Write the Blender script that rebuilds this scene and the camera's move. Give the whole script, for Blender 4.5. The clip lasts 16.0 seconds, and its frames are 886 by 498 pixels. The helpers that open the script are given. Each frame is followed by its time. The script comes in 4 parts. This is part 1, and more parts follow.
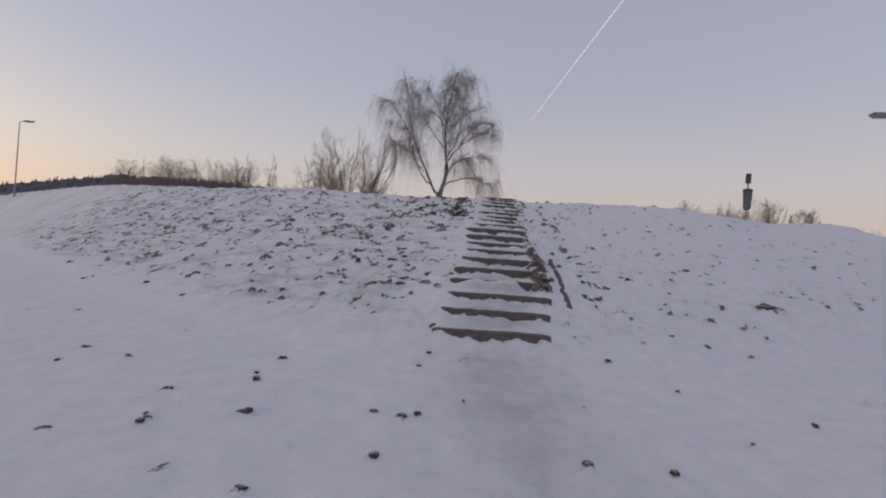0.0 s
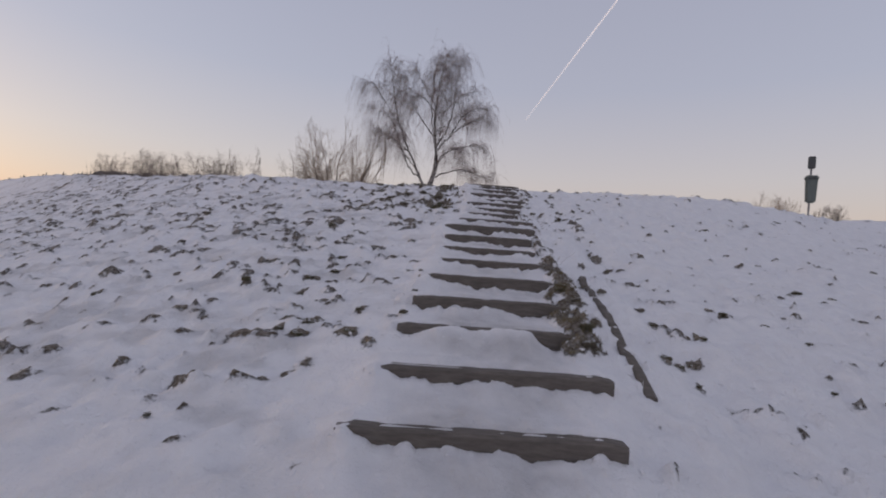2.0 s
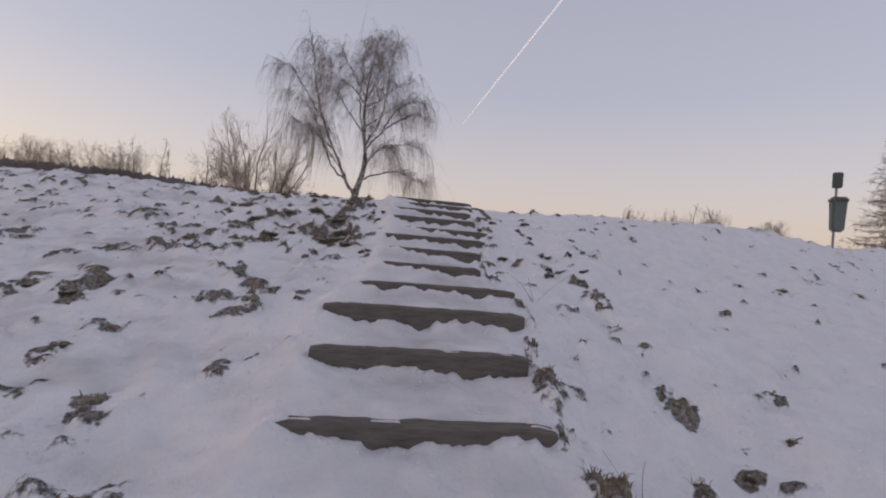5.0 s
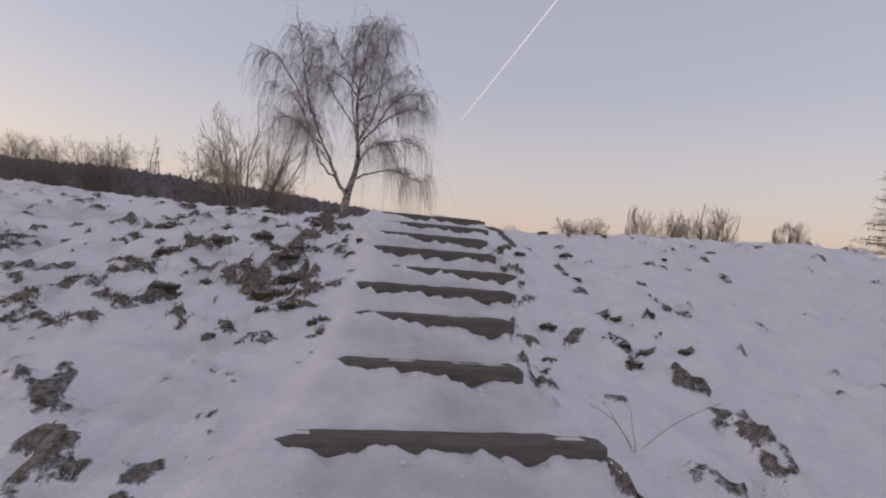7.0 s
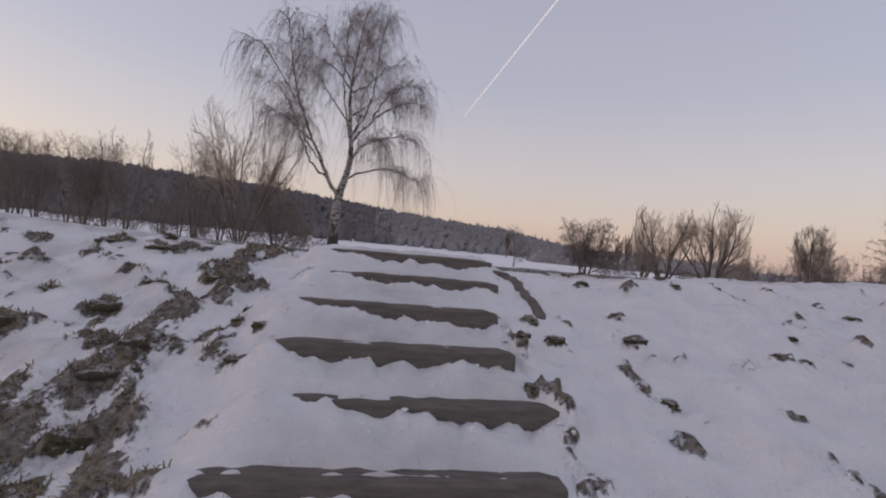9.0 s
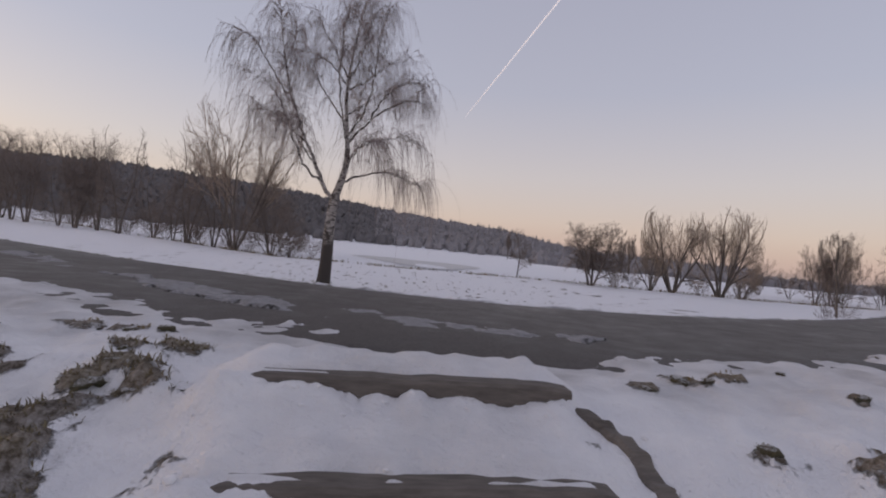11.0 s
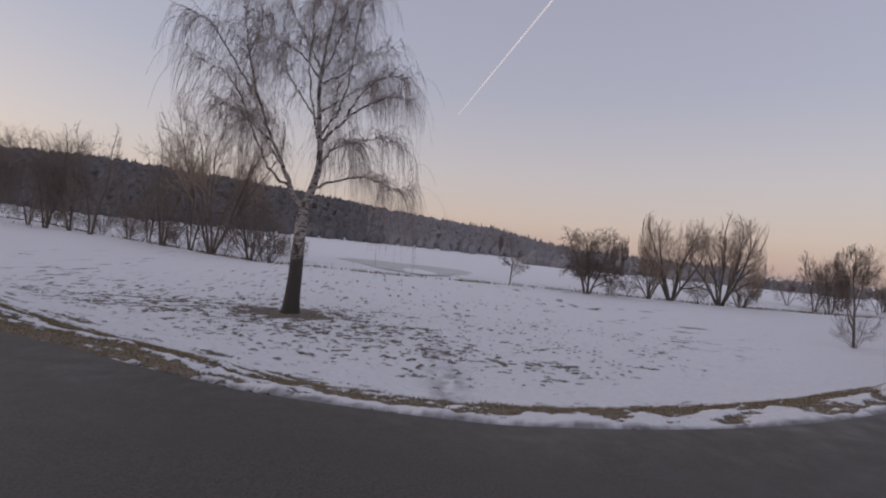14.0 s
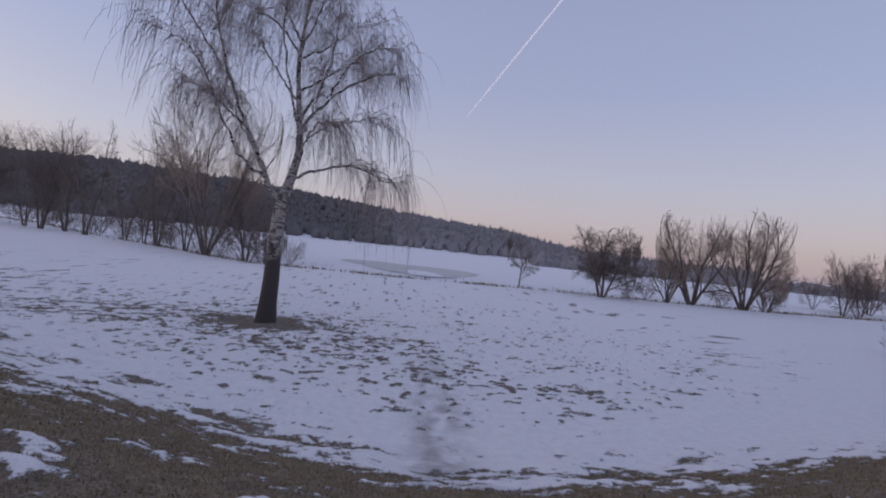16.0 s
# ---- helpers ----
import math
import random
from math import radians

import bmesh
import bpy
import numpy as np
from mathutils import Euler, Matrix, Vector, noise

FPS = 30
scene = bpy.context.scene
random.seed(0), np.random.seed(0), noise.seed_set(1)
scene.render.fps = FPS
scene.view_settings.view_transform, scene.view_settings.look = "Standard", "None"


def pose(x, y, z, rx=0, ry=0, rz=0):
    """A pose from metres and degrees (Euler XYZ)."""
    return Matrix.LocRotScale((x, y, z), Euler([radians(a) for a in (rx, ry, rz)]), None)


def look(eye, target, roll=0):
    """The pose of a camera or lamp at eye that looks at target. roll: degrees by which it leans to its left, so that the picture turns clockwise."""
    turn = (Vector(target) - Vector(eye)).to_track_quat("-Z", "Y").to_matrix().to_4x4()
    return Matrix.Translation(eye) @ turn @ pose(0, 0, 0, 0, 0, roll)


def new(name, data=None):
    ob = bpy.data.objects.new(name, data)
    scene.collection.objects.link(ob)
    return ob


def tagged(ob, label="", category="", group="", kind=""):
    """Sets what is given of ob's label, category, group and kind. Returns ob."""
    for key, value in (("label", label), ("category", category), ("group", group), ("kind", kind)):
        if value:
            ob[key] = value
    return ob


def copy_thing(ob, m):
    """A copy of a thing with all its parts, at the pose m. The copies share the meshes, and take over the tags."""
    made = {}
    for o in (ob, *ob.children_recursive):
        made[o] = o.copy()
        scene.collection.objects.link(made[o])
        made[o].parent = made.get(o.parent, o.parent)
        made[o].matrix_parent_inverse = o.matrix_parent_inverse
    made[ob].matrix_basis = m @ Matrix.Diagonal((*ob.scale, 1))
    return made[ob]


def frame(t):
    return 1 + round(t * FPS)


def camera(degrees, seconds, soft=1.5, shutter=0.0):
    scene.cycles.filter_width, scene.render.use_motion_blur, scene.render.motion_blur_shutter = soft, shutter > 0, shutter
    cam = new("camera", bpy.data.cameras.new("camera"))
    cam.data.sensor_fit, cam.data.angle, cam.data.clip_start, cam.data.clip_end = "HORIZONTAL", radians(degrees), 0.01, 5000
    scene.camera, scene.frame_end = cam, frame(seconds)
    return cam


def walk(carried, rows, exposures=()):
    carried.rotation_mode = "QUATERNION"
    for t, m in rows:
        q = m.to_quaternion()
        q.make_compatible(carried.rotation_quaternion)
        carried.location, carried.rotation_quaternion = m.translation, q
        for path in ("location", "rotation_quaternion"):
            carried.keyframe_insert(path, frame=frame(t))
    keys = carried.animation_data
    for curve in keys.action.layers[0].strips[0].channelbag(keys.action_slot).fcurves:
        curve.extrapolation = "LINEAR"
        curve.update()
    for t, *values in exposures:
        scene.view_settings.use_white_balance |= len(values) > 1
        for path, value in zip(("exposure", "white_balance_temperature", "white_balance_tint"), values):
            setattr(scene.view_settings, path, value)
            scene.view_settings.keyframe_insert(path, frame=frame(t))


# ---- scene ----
cam = camera(85.9, 16.0, soft=2.0)
METRES, EYE, TILT, LEAN, TURN = 18.0, 1.2, 0.3, -4.0, 0.0
ROWS = [
    (0.0, 0.0, 0.0, 0.0, -0.0, 0.0, 0.0),
    (0.5, 0.0052, 0.0476, 0.0023, -0.09, -0.06, 0.11),
    (1.0, 0.0092, 0.0964, 0.0034, -0.16, -0.2, 0.05),
    (1.5, 0.0169, 0.1458, 0.0048, 0.23, -0.14, -0.14),
    (2.0, 0.0222, 0.1941, 0.0073, -0.53, -0.24, -0.05),
    (2.5, 0.0288, 0.2407, 0.0102, -2.35, -0.17, -0.18),
    (3.0, 0.035, 0.2848, 0.0159, -4.83, -0.3, -0.43),
    (3.5, 0.0402, 0.3195, 0.0252, -8.37, -0.2, -0.69),
    (4.0, 0.0444, 0.3522, 0.0314, -8.32, -0.49, -0.61),
    (4.5, 0.0445, 0.383, 0.0392, -8.15, 0.04, -0.83),
    (7.0, 0.0569, 0.5175, 0.0685, -8.39, -0.4, -0.78),
    (7.5, 0.0629, 0.5423, 0.0759, -7.97, -0.18, -0.94),
    (8.0, 0.0679, 0.5677, 0.0815, -8.66, -0.35, -1.24),
    (8.5, 0.0749, 0.5923, 0.0864, -8.27, -0.67, -0.91),
    (9.0, 0.0784, 0.6172, 0.0914, -8.12, -0.84, -1.04),
    (9.5, 0.0812, 0.644, 0.0982, -8.63, -0.46, -1.05),
    (12.0, 0.0879, 0.7459, 0.1274, -7.73, -1.0, -1.38),
    (12.5, 0.0932, 0.764, 0.1366, -8.36, -0.74, -1.62),
    (13.0, 0.0989, 0.7844, 0.1407, -7.51, -0.77, -1.72),
    (13.5, 0.1043, 0.8085, 0.1452, -8.31, -0.75, -1.85),
    (14.0, 0.1166, 0.8352, 0.1486, -8.98, -1.01, -1.61),
    (14.5, 0.1272, 0.8666, 0.1476, -8.07, -0.82, -1.46),
    (15.0, 0.1376, 0.9011, 0.1462, -7.82, -0.89, -1.51),
    (15.5, 0.1489, 0.9359, 0.1444, -7.59, -0.92, -1.81),
    (16.0, 0.1567, 0.9654, 0.1428, -7.91, -0.87, -1.57),
]
walk(cam, [(t, pose(0, 0, EYE, TILT, LEAN, TURN) @ pose(METRES * x, METRES * y, METRES * z, 90 + pitch, roll, yaw)) for t, x, y, z, yaw, pitch, roll in ROWS],
     exposures=[(0.0, -0.05, 6600, 11.5), (0.9, 0.0, 6590, 11.5), (1.8, 0.0, 6580, 11.5), (3.2, 0.14, 6820, 12.5), (9.5, 0.10, 6780, 12.5), (12.0, 0.04, 6720, 13), (13.2, -0.02, 6690, 13), (14.6, -0.06, 6660, 13), (15.1, -0.08, 6600, 14), (15.6, -0.10, 5860, 15.5), (16.0, -0.12, 5690, 16)])

# ---- light: clear winter dusk, the sun just at the horizon on the left ----
SUN_EL, SUN_AZ = radians(3.0), radians(-75)
world = bpy.data.worlds.new("dusk_sky")
scene.world = world
world.use_nodes = True
wn, wl = world.node_tree.nodes, world.node_tree.links
sky = wn.new("ShaderNodeTexSky")
sky.sky_type = "NISHITA"
sky.sun_disc = False
sky.sun_elevation, sky.sun_rotation = SUN_EL, SUN_AZ
sky.air_density, sky.dust_density, sky.ozone_density = 1.0, 2.5, 2.0
# thin high haze veils the blue: lilac above, rose and pale orange at the horizon
way = wn.new("ShaderNodeTexCoord")
part_xyz = wn.new("ShaderNodeSeparateXYZ")
wl.new(way.outputs["Generated"], part_xyz.inputs[0])
haze = wn.new("ShaderNodeValToRGB")
stops = [(0.0, (0.48, 0.38, 0.37)), (0.015, (0.55, 0.42, 0.38)), (0.07, (0.575, 0.468, 0.438)), (0.16, (0.525, 0.468, 0.482)), (0.32, (0.405, 0.400, 0.478)), (0.6, (0.345, 0.348, 0.435)), (1.0, (0.43, 0.415, 0.49))]
while len(haze.color_ramp.elements) < len(stops):
    haze.color_ramp.elements.new(0.5)
for el, (p, c) in zip(haze.color_ramp.elements, stops):
    el.position, el.color = p, (*c, 1)
wl.new(part_xyz.outputs["Z"], haze.inputs["Fac"])
blend = wn.new("ShaderNodeMix")
blend.data_type = "RGBA"
blend.inputs["Factor"].default_value = 0.10
wl.new(haze.outputs["Color"], blend.inputs["A"])
wl.new(sky.outputs[0], blend.inputs["B"])
wl.new(blend.outputs["Result"], wn["Background"].inputs[0])
wn["Background"].inputs[1].default_value = 1.0
sun = new("sun", bpy.data.lights.new("sun", "SUN"))
sun.data.energy, sun.data.angle, sun.data.color = 0.12, radians(15), (1.0, 0.8, 0.65)
sun.matrix_world = look((0, 0, 0), (-math.sin(SUN_AZ) * math.cos(SUN_EL), -math.cos(SUN_AZ) * math.cos(SUN_EL), -math.sin(SUN_EL)))


# ---- materials ----
def material(name):
    m = bpy.data.materials.new(name)
    m.use_nodes = True
    nt = m.node_tree
    return m, nt.nodes, nt.links, nt.nodes["Principled BSDF"]


def coords(n, l, scale=(1, 1, 1), kind="Object"):
    t = n.new("ShaderNodeTexCoord")
    mp = n.new("ShaderNodeMapping")
    mp.inputs["Scale"].default_value = scale
    l.new(t.outputs[kind], mp.inputs["Vector"])
    return mp.outputs["Vector"]


def noise_node(n, l, vec, scale, detail=4, rough=0.55):
    t = n.new("ShaderNodeTexNoise")
    t.inputs["Scale"].default_value = scale
    t.inputs["Detail"].default_value = detail
    t.inputs["Roughness"].default_value = rough
    l.new(vec, t.inputs["Vector"])
    return t.outputs["Fac"]


def ramp(n, l, fac, stops):
    r = n.new("ShaderNodeValToRGB")
    e = r.color_ramp.elements
    while len(e) < len(stops):
        e.new(0.5)
    for k, (p, c) in zip(e, stops):
        k.position, k.color = p, (*c, 1) if len(c) == 3 else c
    l.new(fac, r.inputs["Fac"])
    return r.outputs["Color"]


def mix(n, l, fac, a, b, mode="MIX"):
    m = n.new("ShaderNodeMix")
    m.data_type, m.blend_type = "RGBA", mode
    for sock, v in ((m.inputs["Factor"], fac), (m.inputs["A"], a), (m.inputs["B"], b)):
        if isinstance(v, (int, float)):
            sock.default_value = v
        elif isinstance(v, tuple):
            sock.default_value = (*v, 1)
        else:
            l.new(v, sock)
    return m.outputs["Result"]


def calc(n, l, op, a, b=0.0, clamp=False):
    m = n.new("ShaderNodeMath")
    m.operation, m.use_clamp = op, clamp
    for sock, v in zip(m.inputs, (a, b)):
        if isinstance(v, (int, float)):
            sock.default_value = v
        else:
            l.new(v, sock)
    return m.outputs[0]


def bump(n, l, height, strength, distance, bsdf):
    b = n.new("ShaderNodeBump")
    b.inputs["Strength"].default_value, b.inputs["Distance"].default_value = strength, distance
    l.new(height, b.inputs["Height"])
    l.new(b.outputs["Normal"], bsdf.inputs["Normal"])


def grainy(name, dark, light, scale, rough=0.85, strength=0.5, distance=0.01, stretch=(1, 1, 1), kind="Object"):
    """A matt surface of two tones at two scales, with fine relief."""
    m, n, l, p = material(name)
    v = coords(n, l, stretch, kind)
    a, b = noise_node(n, l, v, scale, 6, 0.65), noise_node(n, l, v, scale * 0.13, 3)
    tone = calc(n, l, "ADD", calc(n, l, "MULTIPLY", a, 0.65), calc(n, l, "MULTIPLY", b, 0.35))
    l.new(ramp(n, l, tone, [(0.32, dark), (0.68, light)]), p.inputs["Base Color"])
    p.inputs["Roughness"].default_value = rough
    p.inputs["Specular IOR Level"].default_value = 0.25
    bump(n, l, a, strength, distance, p)
    return m


def ground_material():
    """Snow over brown soil and matted grass; the cover is a mesh attribute, broken up at its edges by noise."""
    m, n, l, p = material("snow_over_soil")
    v = coords(n, l)
    at = n.new("ShaderNodeAttribute")
    at.attribute_name = "cover"
    sep = n.new("ShaderNodeSeparateColor")
    l.new(at.outputs["Color"], sep.inputs["Color"])
    fine, mid, wide = noise_node(n, l, v, 38, 5, 0.65), noise_node(n, l, v, 6, 4), noise_node(n, l, v, 0.8, 3)
    rough = noise_node(n, l, v, 13, 5, 0.7)
    tatter = calc(n, l, "ADD", calc(n, l, "MULTIPLY", calc(n, l, "SUBTRACT", fine, 0.5), 0.7), calc(n, l, "MULTIPLY", calc(n, l, "SUBTRACT", rough, 0.5), 1.3))
    tatter = calc(n, l, "ADD", tatter, calc(n, l, "MULTIPLY", calc(n, l, "SUBTRACT", mid, 0.5), 1.1))
    # only half-covered ground is ragged
    part_bare = calc(n, l, "MULTIPLY", calc(n, l, "MULTIPLY", sep.outputs["Red"], calc(n, l, "SUBTRACT", 1.0, sep.outputs["Red"])), 4.0)
    tatter = calc(n, l, "MULTIPLY", tatter, calc(n, l, "ADD", calc(n, l, "MULTIPLY", part_bare, 1.5), 0.25))
    edge = calc(n, l, "ADD", sep.outputs["Red"], tatter)
    mask = calc(n, l, "MULTIPLY", calc(n, l, "SUBTRACT", edge, 0.36), 3.4, True)
    white = ramp(n, l, mid, [(0.3, (0.80, 0.80, 0.83)), (0.7, (0.88, 0.875, 0.89))])
    worn = ramp(n, l, mid, [(0.3, (0.34, 0.33, 0.33)), (0.7, (0.54, 0.53, 0.54))])
    grey_ice = ramp(n, l, rough, [(0.3, (0.21, 0.205, 0.21)), (0.7, (0.36, 0.355, 0.365))])
    snow = mix(n, l, at.outputs["Alpha"], mix(n, l, sep.outputs["Green"], white, worn), grey_ice)
    soil = ramp(n, l, fine, [(0.3, (0.066, 0.057, 0.050)), (0.7, (0.175, 0.146, 0.118))])
    grass = ramp(n, l, fine, [(0.3, (0.095, 0.073, 0.047)), (0.55, (0.235, 0.182, 0.112)), (0.75, (0.165, 0.143, 0.080))])
    patchy = ramp(n, l, mid, [(0.32, (0.55, 0.50, 0.46)), (0.5, (1.0, 0.95, 0.88)), (0.68, (1.15, 1.15, 1.0))])
    grass = mix(n, l, 0.85, grass, patchy, "MULTIPLY")
    bare = mix(n, l, calc(n, l, "MULTIPLY", sep.outputs["Blue"], calc(n, l, "ADD", wide, 0.35), True), soil, grass)
    rime = calc(n, l, "MULTIPLY", calc(n, l, "SUBTRACT", fine, 0.38), calc(n, l, "SUBTRACT", 1.1, calc(n, l, "MULTIPLY", sep.outputs["Blue"], 0.6)), True)
    tar = ramp(n, l, fine, [(0.3, (0.055, 0.050, 0.048)), (0.7, (0.105, 0.098, 0.094))])
    bare = mix(n, l, at.outputs["Alpha"], mix(n, l, rime, bare, white), tar)
    l.new(mix(n, l, mask, bare, snow), p.inputs["Base Color"])
    p.inputs["Roughness"].default_value = 0.75
    p.inputs["Specular IOR Level"].default_value = 0.2
    h = calc(n, l, "ADD", calc(n, l, "ADD", calc(n, l, "MULTIPLY", fine, 0.35), calc(n, l, "MULTIPLY", rough, 0.5)), calc(n, l, "ADD", mid, calc(n, l, "MULTIPLY", mask, 0.6)))
    bump(n, l, h, 0.9, 0.06, p)
    return m


GROUND = ground_material()
SNOW = grainy("crumbly_snow", (0.70, 0.70, 0.73), (0.84, 0.835, 0.85), 30, 0.75, 0.5, 0.01)
WOOD = grainy("weathered_sleeper", (0.084, 0.074, 0.066), (0.19, 0.168, 0.15), 11, 0.9, 0.5, 0.008, (0.8, 4, 4))


def asphalt():
    """Old tarmac: fine chippings, damp and dry patches, a thin film of grit."""
    m, n, l, p = material("damp_asphalt")
    v = coords(n, l)
    chip, blot, wide = noise_node(n, l, v, 60, 4, 0.7), noise_node(n, l, v, 3.2, 5, 0.65), noise_node(n, l, v, 0.55, 3)
    base = ramp(n, l, chip, [(0.3, (0.046, 0.041, 0.038)), (0.7, (0.104, 0.094, 0.087))])
    damp = calc(n, l, "ADD", calc(n, l, "MULTIPLY", blot, 0.6), calc(n, l, "MULTIPLY", wide, 0.4))
    l.new(mix(n, l, 1.0, base, ramp(n, l, damp, [(0.36, (0.62, 0.60, 0.58)), (0.5, (1.0, 0.98, 0.96)), (0.66, (1.25, 1.24, 1.24))]), "MULTIPLY"), p.inputs["Base Color"])
    l.new(ramp(n, l, damp, [(0.36, (0.40, 0.40, 0.40)), (0.6, (0.72, 0.72, 0.72))]), p.inputs["Roughness"])
    p.inputs["Specular IOR Level"].default_value = 0.3
    bump(n, l, chip, 0.4, 0.006, p)
    return m


ASPHALT = asphalt()
BARK = grainy("dark_bark", (0.085, 0.071, 0.064), (0.21, 0.177, 0.153), 9, 0.9, 0.6, 0.02, (1, 1, 0.25))
TWIG = grainy("dark_twigs", (0.145, 0.118, 0.105), (0.26, 0.215, 0.187), 3, 0.9, 0.0)
WILLOW = grainy("ochre_twigs", (0.25, 0.195, 0.155), (0.42, 0.335, 0.265), 3, 0.9, 0.0)
BIRCH_TWIG = grainy("birch_twigs", (0.19, 0.155, 0.15), (0.36, 0.305, 0.295), 2, 0.9, 0.0)
# Distance haze is put into these base colours, most into the second.
BARE_WOOD = grainy("bare_brown_wood", (0.135, 0.129, 0.132), (0.195, 0.186, 0.190), 0.05, 0.95, 0.0)
HAZY_WOOD = grainy("hazy_wood", (0.25, 0.24, 0.25), (0.31, 0.295, 0.305), 0.05, 0.95, 0.0)
GREY_METAL = grainy("galvanised_steel", (0.22, 0.22, 0.23), (0.34, 0.34, 0.35), 30, 0.5, 0.1, 0.002)
GREEN_PLASTIC = grainy("green_plastic", (0.112, 0.136, 0.130), (0.155, 0.182, 0.175), 12, 0.5, 0.1, 0.002)
DARK_METAL = grainy("dark_painted_metal", (0.06, 0.065, 0.07), (0.10, 0.105, 0.11), 20, 0.5, 0.1, 0.002)
ICE = grainy("grey_pond_ice", (0.36, 0.36, 0.38), (0.48, 0.48, 0.50), 0.6, 0.35, 0.1, 0.01)
SEDGE = grainy("brown_sedge", (0.110, 0.092, 0.060), (0.26, 0.218, 0.138), 3, 0.9, 0.0)
STRAW = grainy("dead_grass", (0.145, 0.112, 0.068), (0.30, 0.238, 0.142), 9, 0.9, 0.0)


def birch_bark():
    m, n, l, p = material("white_birch_bark")
    v = coords(n, l)
    flat = coords(n, l, (3.2, 3.2, 9))
    marks = noise_node(n, l, flat, 1.6, 3, 0.6)
    big = noise_node(n, l, coords(n, l, (1, 1, 0.8)), 2.6, 4, 0.6)
    sep = n.new("ShaderNodeSeparateXYZ")
    l.new(v, sep.inputs[0])
    old = calc(n, l, "MULTIPLY", calc(n, l, "SUBTRACT", 3.4, calc(n, l, "ADD", sep.outputs["Z"], calc(n, l, "MULTIPLY", big, 1.6))), 1.6, True)
    black = calc(n, l, "MAXIMUM", old, calc(n, l, "MULTIPLY", calc(n, l, "SUBTRACT", calc(n, l, "MAXIMUM", marks, calc(n, l, "ADD", big, -0.02)), 0.50), 12, True))
    white = ramp(n, l, big, [(0.3, (0.26, 0.235, 0.22)), (0.7, (0.50, 0.47, 0.44))])
    l.new(mix(n, l, black, white, (0.055, 0.045, 0.04)), p.inputs["Base Color"])
    p.inputs["Roughness"].default_value = 0.8
    bump(n, l, marks, 0.6, 0.03, p)
    return m


BIRCH_BARK = birch_bark()


# ---- mesh helpers ----
def empty(name, at=(0, 0, 0), turn=0.0, scale=1.0):
    ob = new(name)
    ob.matrix_world = Matrix.LocRotScale(at, Euler((0, 0, turn)), (scale,) * 3)
    return ob


def link(name, me, mat, parent=None, label="", smooth=False):
    if mat is not None:
        me.materials.append(mat)
    if smooth:
        me.polygons.foreach_set("use_smooth", [True] * len(me.polygons))
    ob = new(name, me)
    if parent is not None:
        ob.parent = parent
    if label:
        ob["label"] = label
    return ob


def part(name, bm, mat, parent=None, label="", smooth=False):
    me = bpy.data.meshes.new(name)
    bm.to_mesh(me)
    bm.free()
    return link(name, me, mat, parent, label, smooth)


class Tubes:
    """Collects tapered tubes into one mesh."""

    def __init__(self):
        self.v, self.f, self.count = [], [], 0

    def add(self, pts, radii, sides=5):
        pts = np.asarray(pts, float)
        n = len(pts)
        d = np.gradient(pts, axis=0)
        d /= np.linalg.norm(d, axis=1)[:, None] + 1e-9
        ref = np.where(np.abs(d[:, 2:3]) > 0.8, np.array([[1.0, 0, 0]]), np.array([[0, 0, 1.0]]))
        a = np.cross(d, ref)
        a /= np.linalg.norm(a, axis=1)[:, None] + 1e-9
        b = np.cross(d, a)
        ang = np.arange(sides) * 2 * np.pi / sides
        ring = np.cos(ang)[None, :, None] * a[:, None] + np.sin(ang)[None, :, None] * b[:, None]
        self.v.append((pts[:, None] + ring * np.asarray(radii, float)[:, None, None]).reshape(-1, 3))
        i = np.arange(n - 1)[:, None] * sides + np.arange(sides)[None]
        j = np.arange(n - 1)[:, None] * sides + (np.arange(sides)[None] + 1) % sides
        self.f.append((np.stack([i, j, j + sides, i + sides], -1) + self.count).reshape(-1, 4))
        self.count += n * sides

    def object(self, name, mat, parent=None, label="", smooth=True):
        v, f = np.concatenate(self.v), np.concatenate(self.f)
        me = bpy.data.meshes.new(name)
        me.vertices.add(len(v))
        me.vertices.foreach_set("co", v.ravel())
        me.loops.add(f.size)
        me.loops.foreach_set("vertex_index", f.ravel().astype(np.int32))
        me.polygons.add(len(f))
        me.polygons.foreach_set("loop_start", np.arange(0, f.size, 4, dtype=np.int32))
        me.update(calc_edges=True)
        return link(name, me, mat, parent, label, smooth)


def lattice(ix, iy, seed):
    h = (ix.astype(np.int64) * 374761393 + iy.astype(np.int64) * 668265263 + seed * 1442695041) & 0xFFFFFFFF
    h = ((h ^ (h >> 13)) * 1274126177) & 0xFFFFFFFF
    return ((h ^ (h >> 16)) & 0xFFFF) / 65535.0


def value_noise(x, y, seed=0):
    x0, y0 = np.floor(x), np.floor(y)
    fx, fy = x - x0, y - y0
    fx, fy = fx * fx * (3 - 2 * fx), fy * fy * (3 - 2 * fy)
    a, b = lattice(x0, y0, seed), lattice(x0 + 1, y0, seed)
    c, d = lattice(x0, y0 + 1, seed), lattice(x0 + 1, y0 + 1, seed)
    return (a * (1 - fx) + b * fx) * (1 - fy) + (c * (1 - fx) + d * fx) * fy


def fbm(x, y, seed=0, octaves=4):
    out, amp, tot = 0.0, 1.0, 0.0
    for k in range(octaves):
        c, s = math.cos(0.6 * k + 0.3), math.sin(0.6 * k + 0.3)
        out = out + amp * value_noise((x * c - y * s) * 2 ** k, (x * s + y * c) * 2 ** k, seed + 17 * k)
        tot += amp
        amp *= 0.5
    return out / tot


def sstep(a, b, x):
    t = np.clip((x - a) / (b - a), 0, 1)
    return t * t * (3 - 2 * t)


